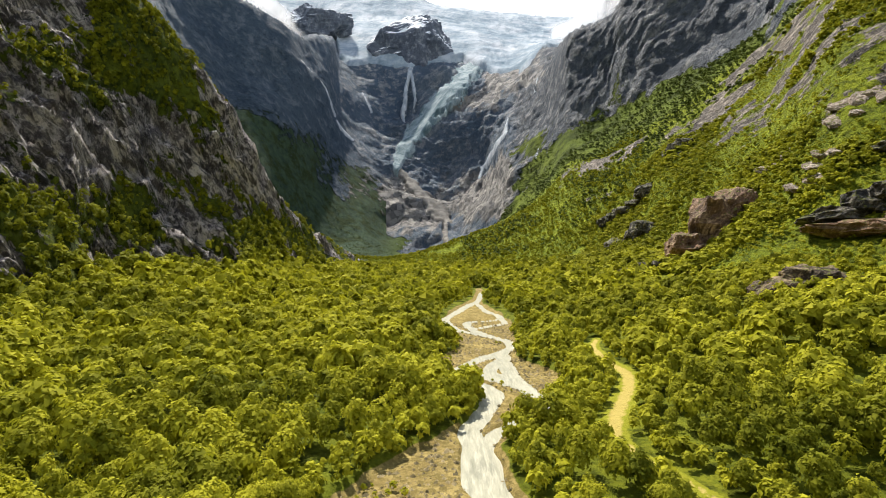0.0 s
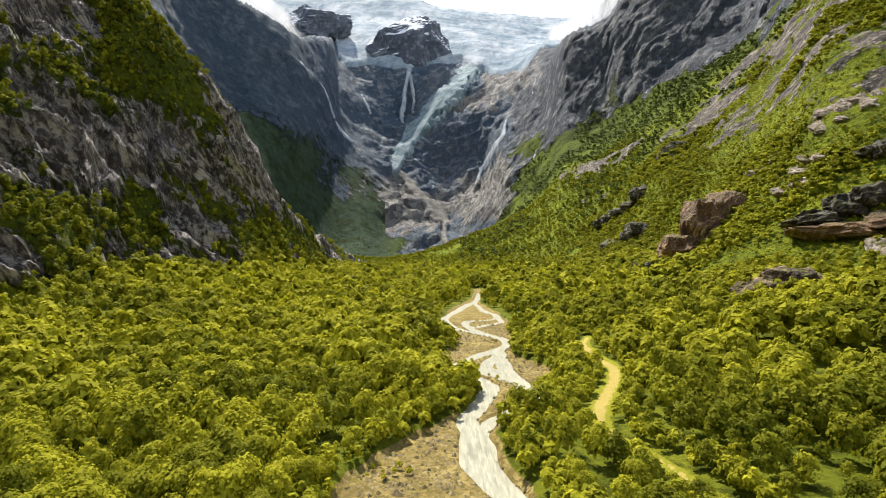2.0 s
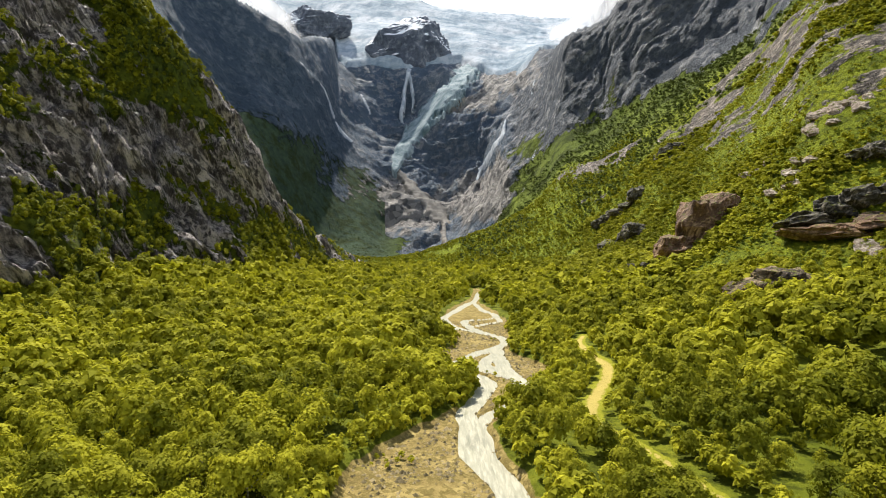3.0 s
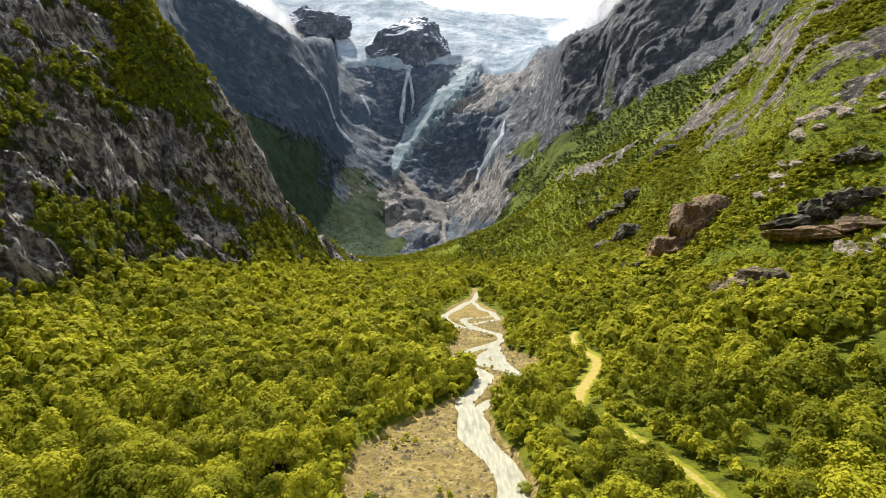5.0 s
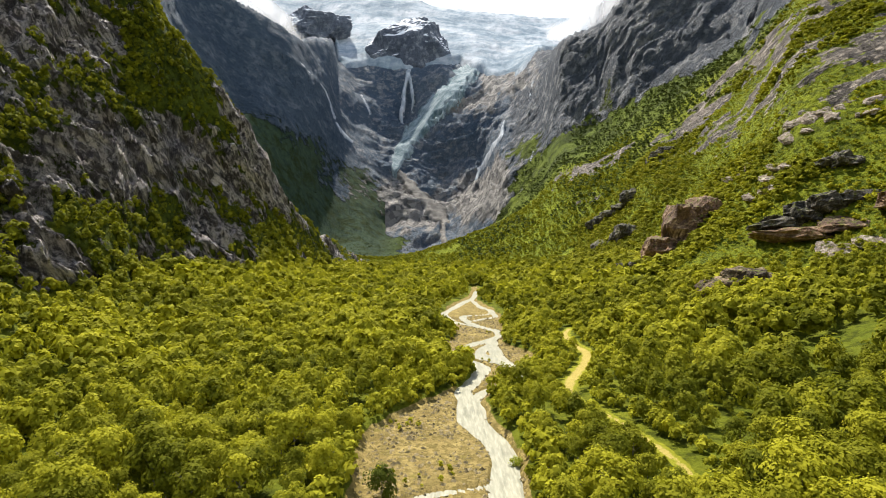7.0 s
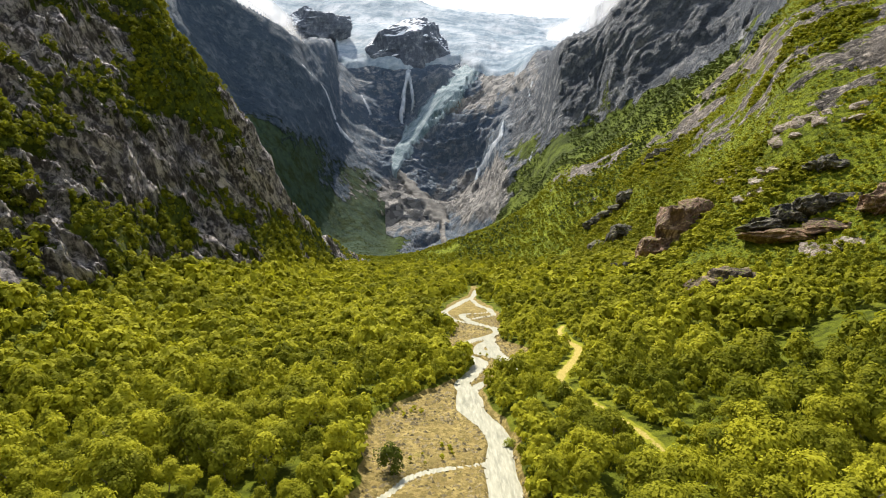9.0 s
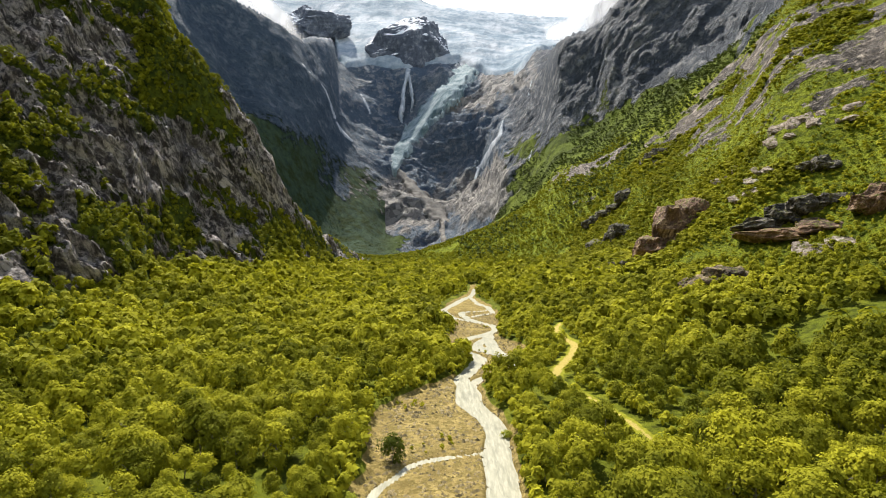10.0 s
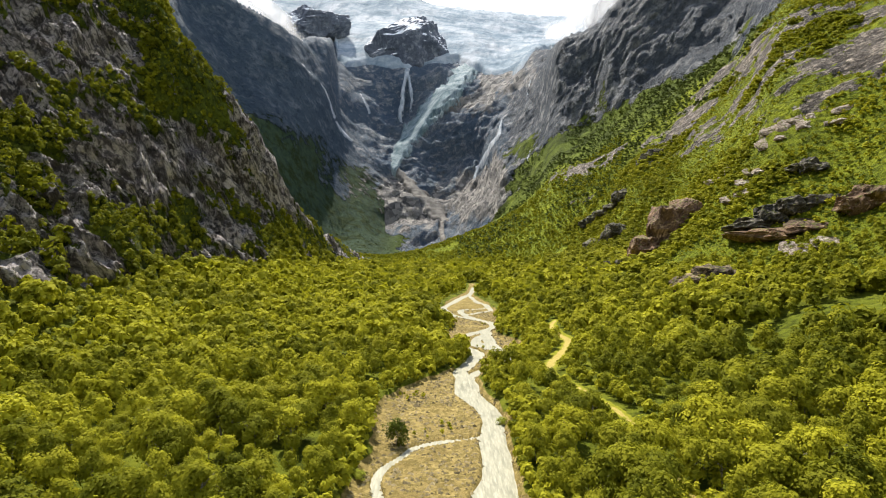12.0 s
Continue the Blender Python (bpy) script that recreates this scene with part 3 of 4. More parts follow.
def line_share(points, ref, thin=1.0):
    """1 on a line of bearing, height and full width (metres), falling to 0 at its edge; ref: range for bearings."""
    line = np.array(points, float)
    line[:, 0] *= ref * math.pi / 180
    fine = curve_through(line, 4.0)
    m = np.where((K > K_BACK) & (AZV > np.min([p_[0] for p_ in points]) - 3) & (AZV < np.max([p_[0] for p_ in points]) + 3))[0]
    out = np.zeros(len(P))
    wob = 0.35 * hash_noise(P[m] / 22, 77) + 0.3 * hash_noise(P[m] / 8, 78)
    d = near_line(AZV[m] * ref * math.pi / 180, P[m, 2], fine) * thin + wob
    out[m] = 1 - smooth(0.6, 1.25, d)
    return out


TONGUE = line_share([(3.6, 700, 70), (2.6, 610, 76), (1.3, 540, 80), (-1.2, 457, 80), (-3.35, 369, 62), (-4.6, 287, 36), (-4.95, 250, 16)], 1700)
FALLS = [("waterfall", [(-3.4, 660, 22), (-3.95, 590, 16), (-4.0, 541, 20), (-4.3, 474, 16), (-4.1, 440, 10)], 1750, "white meltwater fall below the glacier's edge"),
         ("waterfall", [(-3.4, 640, 12), (-3.0, 560, 14), (-3.1, 500, 10)], 1750, "white meltwater fall below the glacier's edge"),
         ("waterfall", [(6.95, 352, 6), (6.6, 301, 16), (6.0, 286, 20), (5.2, 268, 22), (4.3, 245, 14), (3.9, 215, 9)], 1300, "slender white waterfall spreading over rubble"),
         ("waterfall", [(-15, 482, 7), (-13.3, 465, 8), (-12.1, 432, 9), (-11.4, 380, 8)], 1440, "thin white stream down a dark rock wall"),
         ("waterfall", [(-11.2, 368, 10), (-10.4, 345, 18), (-9.6, 336, 12)], 1480, "thin white stream down a dark rock wall"),
         ("waterfall", [(-8.6, 545, 8), (-8.1, 505, 9), (-7.6, 465, 9)], 1730, "thin white stream down a dark rock wall"),
         ("waterfall", [(10.05, 465, 4), (9.7, 410, 4)], 1320, "thin white waterfall on a dark cliff"),
         ("waterfall", [(10.1, 214, 3), (9.7, 180, 3)], 960, "thin white waterfall on a dark cliff"),
         ("stream", [(-4.95, 262, 16), (-4.0, 236, 22), (-2.8, 193, 34), (-1.7, 160, 40), (-0.6, 125, 44), (0.5, 102, 26), (0.2, 78, 14), (0.4, 52, 14)], 1380, "grey milky meltwater stream below the ice")]
FALL_SHARES = [line_share(f_[1], f_[2], 1.35 if f_[0] == "waterfall" else 1.0) for f_ in FALLS]
CALM = np.max([TONGUE, *(0.7 * f_ for f_ in FALL_SHARES)], axis=0)


# bare slabs (+) and green ledges (-) of the near cliff: bearing, angle of height, radius (degrees) and share
CLIFF_PATCHES = [(-35.7, 15.6, 1.9, 1), (-32.8, 8.7, 2.8, 1), (-38.8, 4.3, 3.1, 1), (-37.7, 0.0, 3.4, 1), (-28.6, 10.1, 2.9, 1), (-25.8, 10.4, 2.8, 1), (-30.6, 0.0, 2.3, 1), (-23.8, 6.2, 4.6, 1),
                 (-20.0, 9.7, 3.1, 1), (-22.2, 2.3, 3.1, 1), (-17.9, 7.0, 2.8, 1), (-36.1, 20.0, 2.5, 1), (-34.9, 17.5, 1.9, -1), (-30.0, 13.6, 2.3, -1), (-35.2, 6.6, 2.3, -1), (-28.7, 3.2, 2.9, -1.4),
                 (-33.8, 1.8, 2.1, -1), (-24.8, 14.4, 2.7, -1.2), (-30.5, 19.3, 3.4, -1), (-37.6, 12.9, 2.3, -1), (-17.9, 0.6, 3.0, -1.2), (-27.4, 18.5, 2.2, -1)]
# rubble below the headwall
SCREES = [(-4.9, 5.2, 2.2, 1), (-7.6, 2.6, 2.4, 0.9), (-1.5, 3.4, 2.0, 1), (3.0, 5.4, 2.2, 1), (6.3, 8.0, 1.6, 1), (5.6, 5.6, 2.0, 1), (-8.8, 6.0, 1.6, 0.7), (2.2, 15.6, 1.4, 0.8), (5.6, 16.8, 1.8, 0.8), (8.6, 18.0, 1.4, 0.6)]


def patches(spots, bearing, lift):
    """The summed share of round patches, warped a little."""
    wob = np.stack([bearing / 1.3, lift / 1.3, 0 * lift], 1)
    b = bearing + 0.9 * hash_noise(wob, 341) + 0.4 * hash_noise(wob * 2.7, 342)
    e = lift + 0.9 * hash_noise(wob, 343) + 0.4 * hash_noise(wob * 2.7, 344)
    out = np.zeros(len(bearing))
    for b0, e0, rad, share in spots:
        out += 0.3 * share * np.exp(-(((b - b0) ** 2 + (e - e0) ** 2) / rad ** 2))
    return out


def lay_land(P, K, AZV, SPACE):
    """Masks and relief for points of the smooth land: returns moved points and the attributes."""
    x, y, z = P[:, 0].copy(), P[:, 1].copy(), P[:, 2].copy()
    slope_share = smooth(K_FOOT - 0.6, K_LOW, K)
    left = (AZV < -8) & (K < K_BACK + 0.3)
    far = smooth(K_SHOULDER + 0.4, K_BACK + 0.2, K) * (np.abs(AZV) < 60)
    # strata run down the valley
    dip = np.where(left, 0.9, 0.3)
    q = np.stack([x * 0.9, (y - dip * z) * np.where(left, 0.62, 0.4), (z + dip * y) * np.where(left, 1.25, 1.5)], 1)
    strata = fractal(q, (64, 32, 16, 8, 4, 2), 5, SPACE, True, 0.8)
    facets = fractal(q, (36, 17, 8, 4, 2), 7, SPACE, False, 0.62)
    broken = 0.9 * fractal(q, (52, 21, 8), 301) + 0.25 * facets
    slabs = ledges(z + 0.9 * y + 0.5 * x, (34, 14.5, 6.2), 1.0 * broken) + 0.7 * ledges(0.8 * y - 0.6 * z, (27, 11, 4.6), 0.9 * broken)
    strata = np.where(left, 0.3 * facets + 0.66 * slabs, strata)
    lumps = fractal(P, (220, 110, 55, 27, 13, 6.5, 3.2), 11, SPACE)
    mottle = fractal(q, (44, 19, 9, 4.5, 2.2), 27, None, False, 0.45) / 1.7
    qr = np.stack([x * 0.9, (y - 0.5 * z) * 0.75, (z + 0.5 * y) * 1.2], 1)
    mottle = np.where(left, mottle, fractal(qr, (34, 15, 7, 3.5), 29, None, False, 0.45) / 1.5)
    strata = np.where(left, strata, 0.65 * fractal(qr, (40, 18, 8, 4, 2), 9, SPACE, False, 0.62) + 0.35 * ledges(z + 0.5 * y, (31, 13), 1.4 * broken))
    ledge = fractal(np.where(left[:, None], q, qr), (15, 7, 3.5, 1.8), 23)
    soft = fractal(P, (70, 30, 12, 5), 41)
    rock = np.zeros(len(P))
    # left cliff: mostly bare, with green ledges; less bare at its foot
    lift = np.degrees(np.arctan2(z - 32, np.hypot(x - HUB[0], y - HUB[1])))
    rock = np.where(left, (0.5 - 0.1 * smooth(80, 180, z) + 0.72 * mottle + patches(CLIFF_PATCHES, AZV, lift)) * smooth(K_FOOT + 0.1, K_FOOT + 0.5, K), rock)
    # right hillside: grass with ledges, barer higher up
    right = (~left) & (K < K_BACK + 0.3)
    rock = np.where(right, 0.1 * slope_share + (0.2 + 0.16 * smooth(55, 95, z)) * ledge * slope_share + (0.47 + 0.85 * mottle) * smooth(85, 140, z), rock)
    # beyond: bare rock above the green lower slopes
    green_top = np.interp(AZV, (-40, -20, -16, -12, -8, -6, -4, 0, 4, 7, 10, 13, 20, 32), (320, 290, 240, 165, 95, 60, 25, -30, 36, 100, 175, 225, 240, 260))
    bare = 0.5 + (z - green_top) / 90 + 0.35 * soft
    # scrub climbs the ledges of the side walls
    climbing = fractal(np.stack([AZV * 14.0, z * 0.5, 0.1 * x], 1), (130, 60, 28, 13), 331)
    bare = np.where(np.abs(AZV) > 6, np.minimum(bare, 0.75 - 0.6 * climbing * smooth(380, 180, z)), bare)
    rock = np.where(far > 0.5, np.clip(bare, 0, 1), rock)
    rock = np.clip(rock, 0, 1)
    # relief
    amp = np.where(left, 8.5, 6.0) * slope_share * (0.35 + 0.65 * smooth(0.2, 0.6, rock))
    craggy = fractal(np.stack([x, y + 0.4 * x, z * 1.2], 1), (240, 120, 60, 30, 15, 8), 101, SPACE, False, 0.62)
    gully = -fractal(np.stack([x, y, z * 0.22 + 0.25 * x], 1), (150, 75, 38, 19), 111, SPACE, True, 0.85)
    flute = -fractal(np.stack([AZV * 14.0, z * 0.16, 0.1 * x], 1), (95, 48, 24, 12), 117, SPACE, True, 0.85)
    side = smooth(6, 13, AZV)
    gully = side * 0.25 * flute + (1 - side) * gully
    calm_side = smooth(-5, -10, AZV)
    shelf = ledges(z + 0.12 * x + 0.1 * y, (110, 47), 1.1 * fractal(P, (260, 110, 45), 311))
    torn_ = fractal(P, (150, 60, 25), 313)
    columns = ledges(AZV * 15 - 0.5 * z, (120, 52, 30), 1.3 * torn_) + 0.8 * ledges(AZV * 13 + 0.45 * z, (95, 44), 1.2 * torn_ + 3)
    strata = np.where(far > 0.5, (0.7 + 0.2 * side) * craggy + 0.2 * side * columns + (0.32 * (1 - side) * (1 - 0.6 * calm_side)) * shelf + (0.5 - 0.25 * calm_side) * gully, strata)
    amp = np.where(far > 0.5, (34 - 15 * side - 16 * calm_side) * smooth(0.1, 0.7, rock) + 4, amp)
    big = np.where(left, 8.0, 4.0) * slope_share
    big = np.where(far > 0.5, 14 * smooth(0.2, 0.9, rock) + 4, big)
    icy = np.maximum(ice_share(P, K, AZV), CALM)
    amp, big = amp * (1 - 0.88 * icy), big * (1 - 0.6 * icy)
    move = amp * strata * 0.7 + big * lumps * 0.6
    a = np.radians(AZV)
    x -= np.sin(a) * move * 0.75
    y -= np.cos(a) * move * 0.75
    z += move * 0.55
    # valley floor: hummocks, banks, gravel bed, channels, track
    z += np.where(K < K_LOW, 0.5 * (1 - slope_share) * fractal(P, (22, 9), 51), 0)
    gravel, track = np.zeros(len(P)), np.zeros(len(P))
    i = np.where((K < K_FOOT + 0.5) & (np.abs(x - 8) < 50) & (y < 340) & (y > -430))[0]
    bx, by = x[i], y[i]
    bed = bed_share(bx, by)
    chan = np.min([near_line(bx, by, l) for l in CHANNEL_LINES], axis=0)
    wet = 1 - smooth(0.75, 1.25, chan)
    level = river_level(by)
    bumpy = 0.16 * fractal(np.stack([bx, by, 0 * bx], 1), (6, 2.5, 1.1), 61)
    z[i] = np.maximum(z[i], level + 1.0) * (1 - bed) + (level + 0.32 + bumpy) * bed - 0.75 * wet * np.maximum(bed, smooth(1.3, 0.9, chan))
    gravel[i] = bed
    td = near_line(bx, by, TRACK_LINE)
    track[i] = np.clip(1.15 - 0.5 * td, 0, 1)
    return np.stack([x, y, z], 1), {"rock": rock, "gravel": gravel, "track": track, "east": smooth(5.0, 10.0, AZV), "west": smooth(-5.0, -12.5, AZV + 0.01 * (z - 250)), "green_shade": smooth(-2.0, -7.0, AZV), "scree": np.clip(3.3 * patches(SCREES, AZV, lift), 0, 1)}


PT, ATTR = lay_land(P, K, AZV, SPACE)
nA, nR = len(AZ), ROWS_OUT
idx = np.arange(nA * nR).reshape(nA, nR)
quads = np.stack([idx[:-1, :-1], idx[1:, :-1], idx[1:, 1:], idx[:-1, 1:]], -1).reshape(-1, 4)
fk = K[quads].mean(1)
fa = AZV[quads].mean(1)
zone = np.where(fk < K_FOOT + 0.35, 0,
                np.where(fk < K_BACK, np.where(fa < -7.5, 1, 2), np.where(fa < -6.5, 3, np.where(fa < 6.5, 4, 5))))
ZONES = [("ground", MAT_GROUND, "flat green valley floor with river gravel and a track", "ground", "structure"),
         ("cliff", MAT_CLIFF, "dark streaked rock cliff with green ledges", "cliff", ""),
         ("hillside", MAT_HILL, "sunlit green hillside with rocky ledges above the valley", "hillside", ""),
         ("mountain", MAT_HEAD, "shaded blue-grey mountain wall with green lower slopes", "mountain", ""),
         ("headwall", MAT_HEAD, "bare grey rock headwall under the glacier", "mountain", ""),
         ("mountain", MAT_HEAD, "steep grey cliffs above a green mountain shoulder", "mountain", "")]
PIECES = {"hillside": ("crag_slope", P[quads].mean(1)[:, 2] > 112, "grey ribbed rock slabs with green ledges"),
          "headwall": ("scree_slope", fk < K_RISE - 0.35, "grey rubble slope below the rock wall")}


def cut_out(name, f, mat):
    """The faces f of the land as an object of their own."""
    used = np.unique(f)
    remap = np.full(len(PT), -1)
    remap[used] = np.arange(len(used))
    return sheet(name, PT[used], remap[f], mat, True, {k: v[used] for k, v in ATTR.items()})


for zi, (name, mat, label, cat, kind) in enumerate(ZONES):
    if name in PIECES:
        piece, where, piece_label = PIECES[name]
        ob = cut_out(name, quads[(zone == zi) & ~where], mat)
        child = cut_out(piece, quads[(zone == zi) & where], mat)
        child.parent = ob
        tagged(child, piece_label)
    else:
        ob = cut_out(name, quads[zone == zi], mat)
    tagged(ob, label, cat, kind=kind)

# ground height for things that stand on it, by bearing and range
LOOK_Z = PT[:, 2].reshape(nA, nR)


def land_at(x, y):
    """Height of the land, its knot number and rock share at points in plan."""
    b = np.degrees(np.arctan2(x - HUB[0], y - HUB[1]))
    r = np.hypot(x - HUB[0], y - HUB[1])
    j = np.clip(np.searchsorted(AZ, b), 0, nA - 1)
    out = np.zeros((3, len(x)))
    for c in np.unique(j):
        m = j == c
        for o, src in zip(out, (LOOK_Z[c], GK[c], ATTR["rock"].reshape(nA, nR)[c])):
            o[m] = np.interp(r[m], GR[c], src)
    return out


# ---- river and waterfalls ----
def ribbon(line, height, across=9, curl=0.06, seed=3):
    """A strip of water along a line of x, y, width."""
    t = np.gradient(line[:, :2], axis=0)
    t /= np.linalg.norm(t, axis=1)[:, None] + 1e-9
    side = np.stack([t[:, 1], -t[:, 0]], 1)
    w = np.linspace(-0.62, 0.62, across)
    xy = line[:, None, :2] + side[:, None] * (w[None, :, None] * line[:, None, 2:3])
    z = np.repeat(height(line)[:, None], across, 1)
    v = np.concatenate([xy, z[..., None]], 2).reshape(-1, 3)
    v[:, 2] += curl * fractal(v * (1, 1, 0), (3, 1.3), seed)
    i = np.arange(len(v)).reshape(len(line), across)
    f = np.stack([i[:-1, :-1], i[:-1, 1:], i[1:, 1:], i[1:, :-1]], -1).reshape(-1, 4)
    return v, f


wv, wf, base = [], [], 0
for c in CHANNELS:
    v, f = ribbon(curve_through(c, 0.7), lambda l: river_level(l[:, 1]) + 0.0)
    wv.append(v), wf.append(f + base)
    base += len(v)
river = sheet("river", np.concatenate(wv), np.concatenate(wf), MAT_WATER)
tagged(river, "fast milky white glacial river winding over gravel", "river", kind="structure")


# ---- glacier, falls and streams laid over the headwall ----
def overlay(name, share, material, lift, relief=0.0):
    """A skin over the land where share is above nought, dipping under it at the rim."""
    f = quads[(share[quads].max(1) > 0.02)]
    used = np.unique(f)
    remap = np.full(len(PT), -1)
    remap[used] = np.arange(len(used))
    v = PT[used].copy()
    a = np.radians(AZV[used])
    h = lift * (share[used] - 0.4)
    if relief:
        h = h + relief * share[used] * fractal(v * (1, 1.6, 1), (90, 42, 20, 10), 131, SPACE[used], True)
    v[:, 0] -= np.sin(a) * h * 0.5
    v[:, 1] -= np.cos(a) * h * 0.5
    v[:, 2] += h * 0.8
    return sheet(name, v, remap[f], material, True)


ice = ice_share(P, K, AZV)
glacier = tagged(overlay("glacier", ice, MAT_ICE, 22, 5), "crevassed pale blue-white glacier with a hanging ice tongue", "glacier")
ice_fall = tagged(overlay("ice_fall", TONGUE, MAT_TONGUE, 8, 2.0), "grey-green broken ice tumbling from the glacier's edge")
ice_fall.parent = glacier
for (name, pts, ref, label), share in zip(FALLS, FALL_SHARES):
    tagged(overlay(name, share, MAT_FALL if name == "waterfall" else MAT_SILT, 5), label, name)


# ---- rocks ----
def crag(name, x, y, z, size, turn, seed, material, label, category, rough=0.1, steps=(72, 40), cuts=26, tilt=0.0):
    """A block of broken rock: a box cut by many random planes, then roughened."""
    g = np.random.default_rng(seed)
    u = np.linspace(-math.pi, math.pi, steps[0], endpoint=False)
    v = np.linspace(-math.pi / 2, math.pi / 2, steps[1])
    U, V = np.meshgrid(u, v)
    d = np.stack([np.cos(V) * np.cos(U), np.cos(V) * np.sin(U), np.sin(V)], -1).reshape(-1, 3)
    nrm = np.concatenate([np.eye(3), -np.eye(3), g.normal(size=(cuts, 3))])
    nrm /= np.linalg.norm(nrm, axis=1)[:, None]
    off = np.concatenate([np.ones(6), g.uniform(0.82, 1.3, cuts)])
    along = np.maximum(d @ nrm.T, 1e-4)
    rad = np.min(off[None] / along, axis=1)
    w = d * rad[:, None]
    w = w * (1 + rough * fractal(w + seed * 3.7, (0.9, 0.4, 0.18, 0.08), seed, None, True))[:, None]
    w = w * np.array(size) / 2
    c, s = math.cos(radians(tilt)), math.sin(radians(tilt))
    w = np.stack([w[:, 0], w[:, 1] * c - w[:, 2] * s, w[:, 1] * s + w[:, 2] * c], 1)
    c, s = math.cos(radians(turn)), math.sin(radians(turn))
    w = np.stack([w[:, 0] * c - w[:, 1] * s + x, w[:, 0] * s + w[:, 1] * c + y, w[:, 2] + z], 1)
    i = np.arange(steps[0] * steps[1]).reshape(steps[1], steps[0])
    j = np.roll(i, -1, 1)
    f = np.stack([i[:-1], j[:-1], j[1:], i[1:]], -1).reshape(-1, 4)
    return tagged(sheet(name, w, f, material, False), label, category)


def polar(b, r):
    return HUB[0] + r * math.sin(radians(b)), HUB[1] + r * math.cos(radians(b))


x_, y_ = polar(-3.6, 1995)
crag("nunatak", x_, y_, 752, (285, 230, 235), 4, 3, MAT_NUNATAK, "dark snow-capped rock island standing out of the glacier", "rock", 0.12, (100, 60), 40)
x_, y_ = polar(-2.6, 2130)
crag("nunatak", x_, y_, 865, (120, 120, 130), 20, 4, MAT_NUNATAK, "dark snow-capped rock island standing out of the glacier", "rock", 0.14, (100, 60), 30)
x_, y_ = polar(-13.3, 2150)
crag("nunatak", x_, y_, 905, (230, 160, 120), 12, 5, MAT_NUNATAK, "dark rock knob beside the glacier's upper snow", "rock", 0.14, (120, 70), 30)

# bearing and angle of height of the middle, width and height (all in degrees from the hub), kind
OUTCROPS = [(25.1, 2.0, 6.1, 4.2, 0), (30.9, -3.4, 5.9, 2.4, 1), (36.1, 4.0, 9.1, 3.2, 2), (35.9, 1.8, 6.7, 3.0, 0), (39.0, 0.5, 4.1, 2.9, 3), (33.4, 7.6, 4.8, 2.0, 3), (37.7, 7.9, 2.7, 2.4, 4), (30.7, 8.1, 2.7, 1.3, 3),
            (35.5, 11.6, 3.7, 2.2, 3), (38.6, 12.5, 4.2, 2.3, 3), (22.9, 9.6, 2.6, 1.5, 4), (19.0, 1.4, 5.0, 2.6, 4), (18.2, -2.3, 7.2, 2.6, 2), (19.8, 5.4, 3.8, 1.7, 4), (16.8, 2.9, 2.5, 1.5, 4), (42.6, 4.9, 3.6, 4.4, 0)]


def on_land(bearing, lift):
    """Where the land first rises to an angle of height at a bearing: x, y, z and range."""
    j = int(np.argmin(np.abs(AZ - bearing)))
    k = int(np.argmax(np.maximum.accumulate(np.degrees(np.arctan2(LOOK_Z[j] - 32, GR[j])) * (GR[j] > 60) - 90 * (GR[j] <= 60)) >= lift))
    return (*polar(bearing, GR[j, k]), LOOK_Z[j, k], GR[j, k])


OUTCROP_LABELS = {0: "large reddish rock outcrop with a shadowed face", 1: "low brown rock ledge among green scrub", 2: "dark overhanging rock ledge on the hillside",
                  3: "pale bare rock slabs on the green hillside", 4: "grey rock outcrop on the green hillside"}
# kind 2 takes the darker rock so its colour carries the overhang's shade
OUTCROP_ROCK = {0: MAT_RUST, 1: MAT_BOULDER, 2: MAT_DARK_ROCK, 3: MAT_PALE_ROCK, 4: MAT_DARK_ROCK}
for n_, (bearing_, lift_, wide_, high_, kind_) in enumerate(OUTCROPS):
    g = random.Random(60 + n_)
    ox, oy, oz, reach_ = on_land(bearing_, lift_ - 0.3 * high_)
    ol, oh = reach_ * radians(wide_), (1.0 if kind_ == 1 or n_ == 0 else 0.6 if bearing_ > 35.8 else 0.75) * reach_ * radians(high_)
    outcrop = tagged(new("rock_outcrop"), OUTCROP_LABELS[kind_], "rock")
    turn = -bearing_ + (-8, 12, 10, 8, -6)[kind_]
    ca, sa = math.cos(radians(turn)), math.sin(radians(turn))
    count = max(3, round(ol / (10.5, 7.0, 7.0, 3.6, 6.0)[kind_]))
    for k in range(count):
        # broken beds side by side, set back into the slope
        e = (k + 0.5) / count - 0.5 + g.uniform(-0.06, 0.06)
        high = oh * (1.1 - 1.0 * abs(e)) * g.uniform(0.6, 1.1)
        if kind_ == 3:
            # bare slabs that lie along the slope
            size_, tilt_, back, drop = (ol / count * g.uniform(1.0, 2.8), oh * g.uniform(0.6, 1.4), oh * g.uniform(0.2, 0.45)), g.uniform(12, 42), oh * g.uniform(-1.0, 1.3), -0.06 * oh
        else:
            size_, tilt_, back, drop = (ol / count * g.uniform(1.4, 2.1), oh * g.uniform(1.3, 2.0), high), g.uniform(*((-2, 10), (4, 16), (-12, 2), (0, 0), (-2, 12))[kind_]), oh * g.uniform(0.15, 0.5), (0.3 if kind_ == 1 else -0.05) * high
        px, py = ox + ca * e * ol - sa * back, oy + sa * e * ol + ca * back
        pz = land_at(np.array([px]), np.array([py]))[0][0]
        block = crag("block", px, py, min(pz, oz + 0.6 * oh) + drop, size_, turn + g.uniform(-14, 14), 200 + 19 * n_ + k, OUTCROP_ROCK[kind_], "", "", 0.18, (48, 28), 18, tilt_)
        block.parent = outcrop


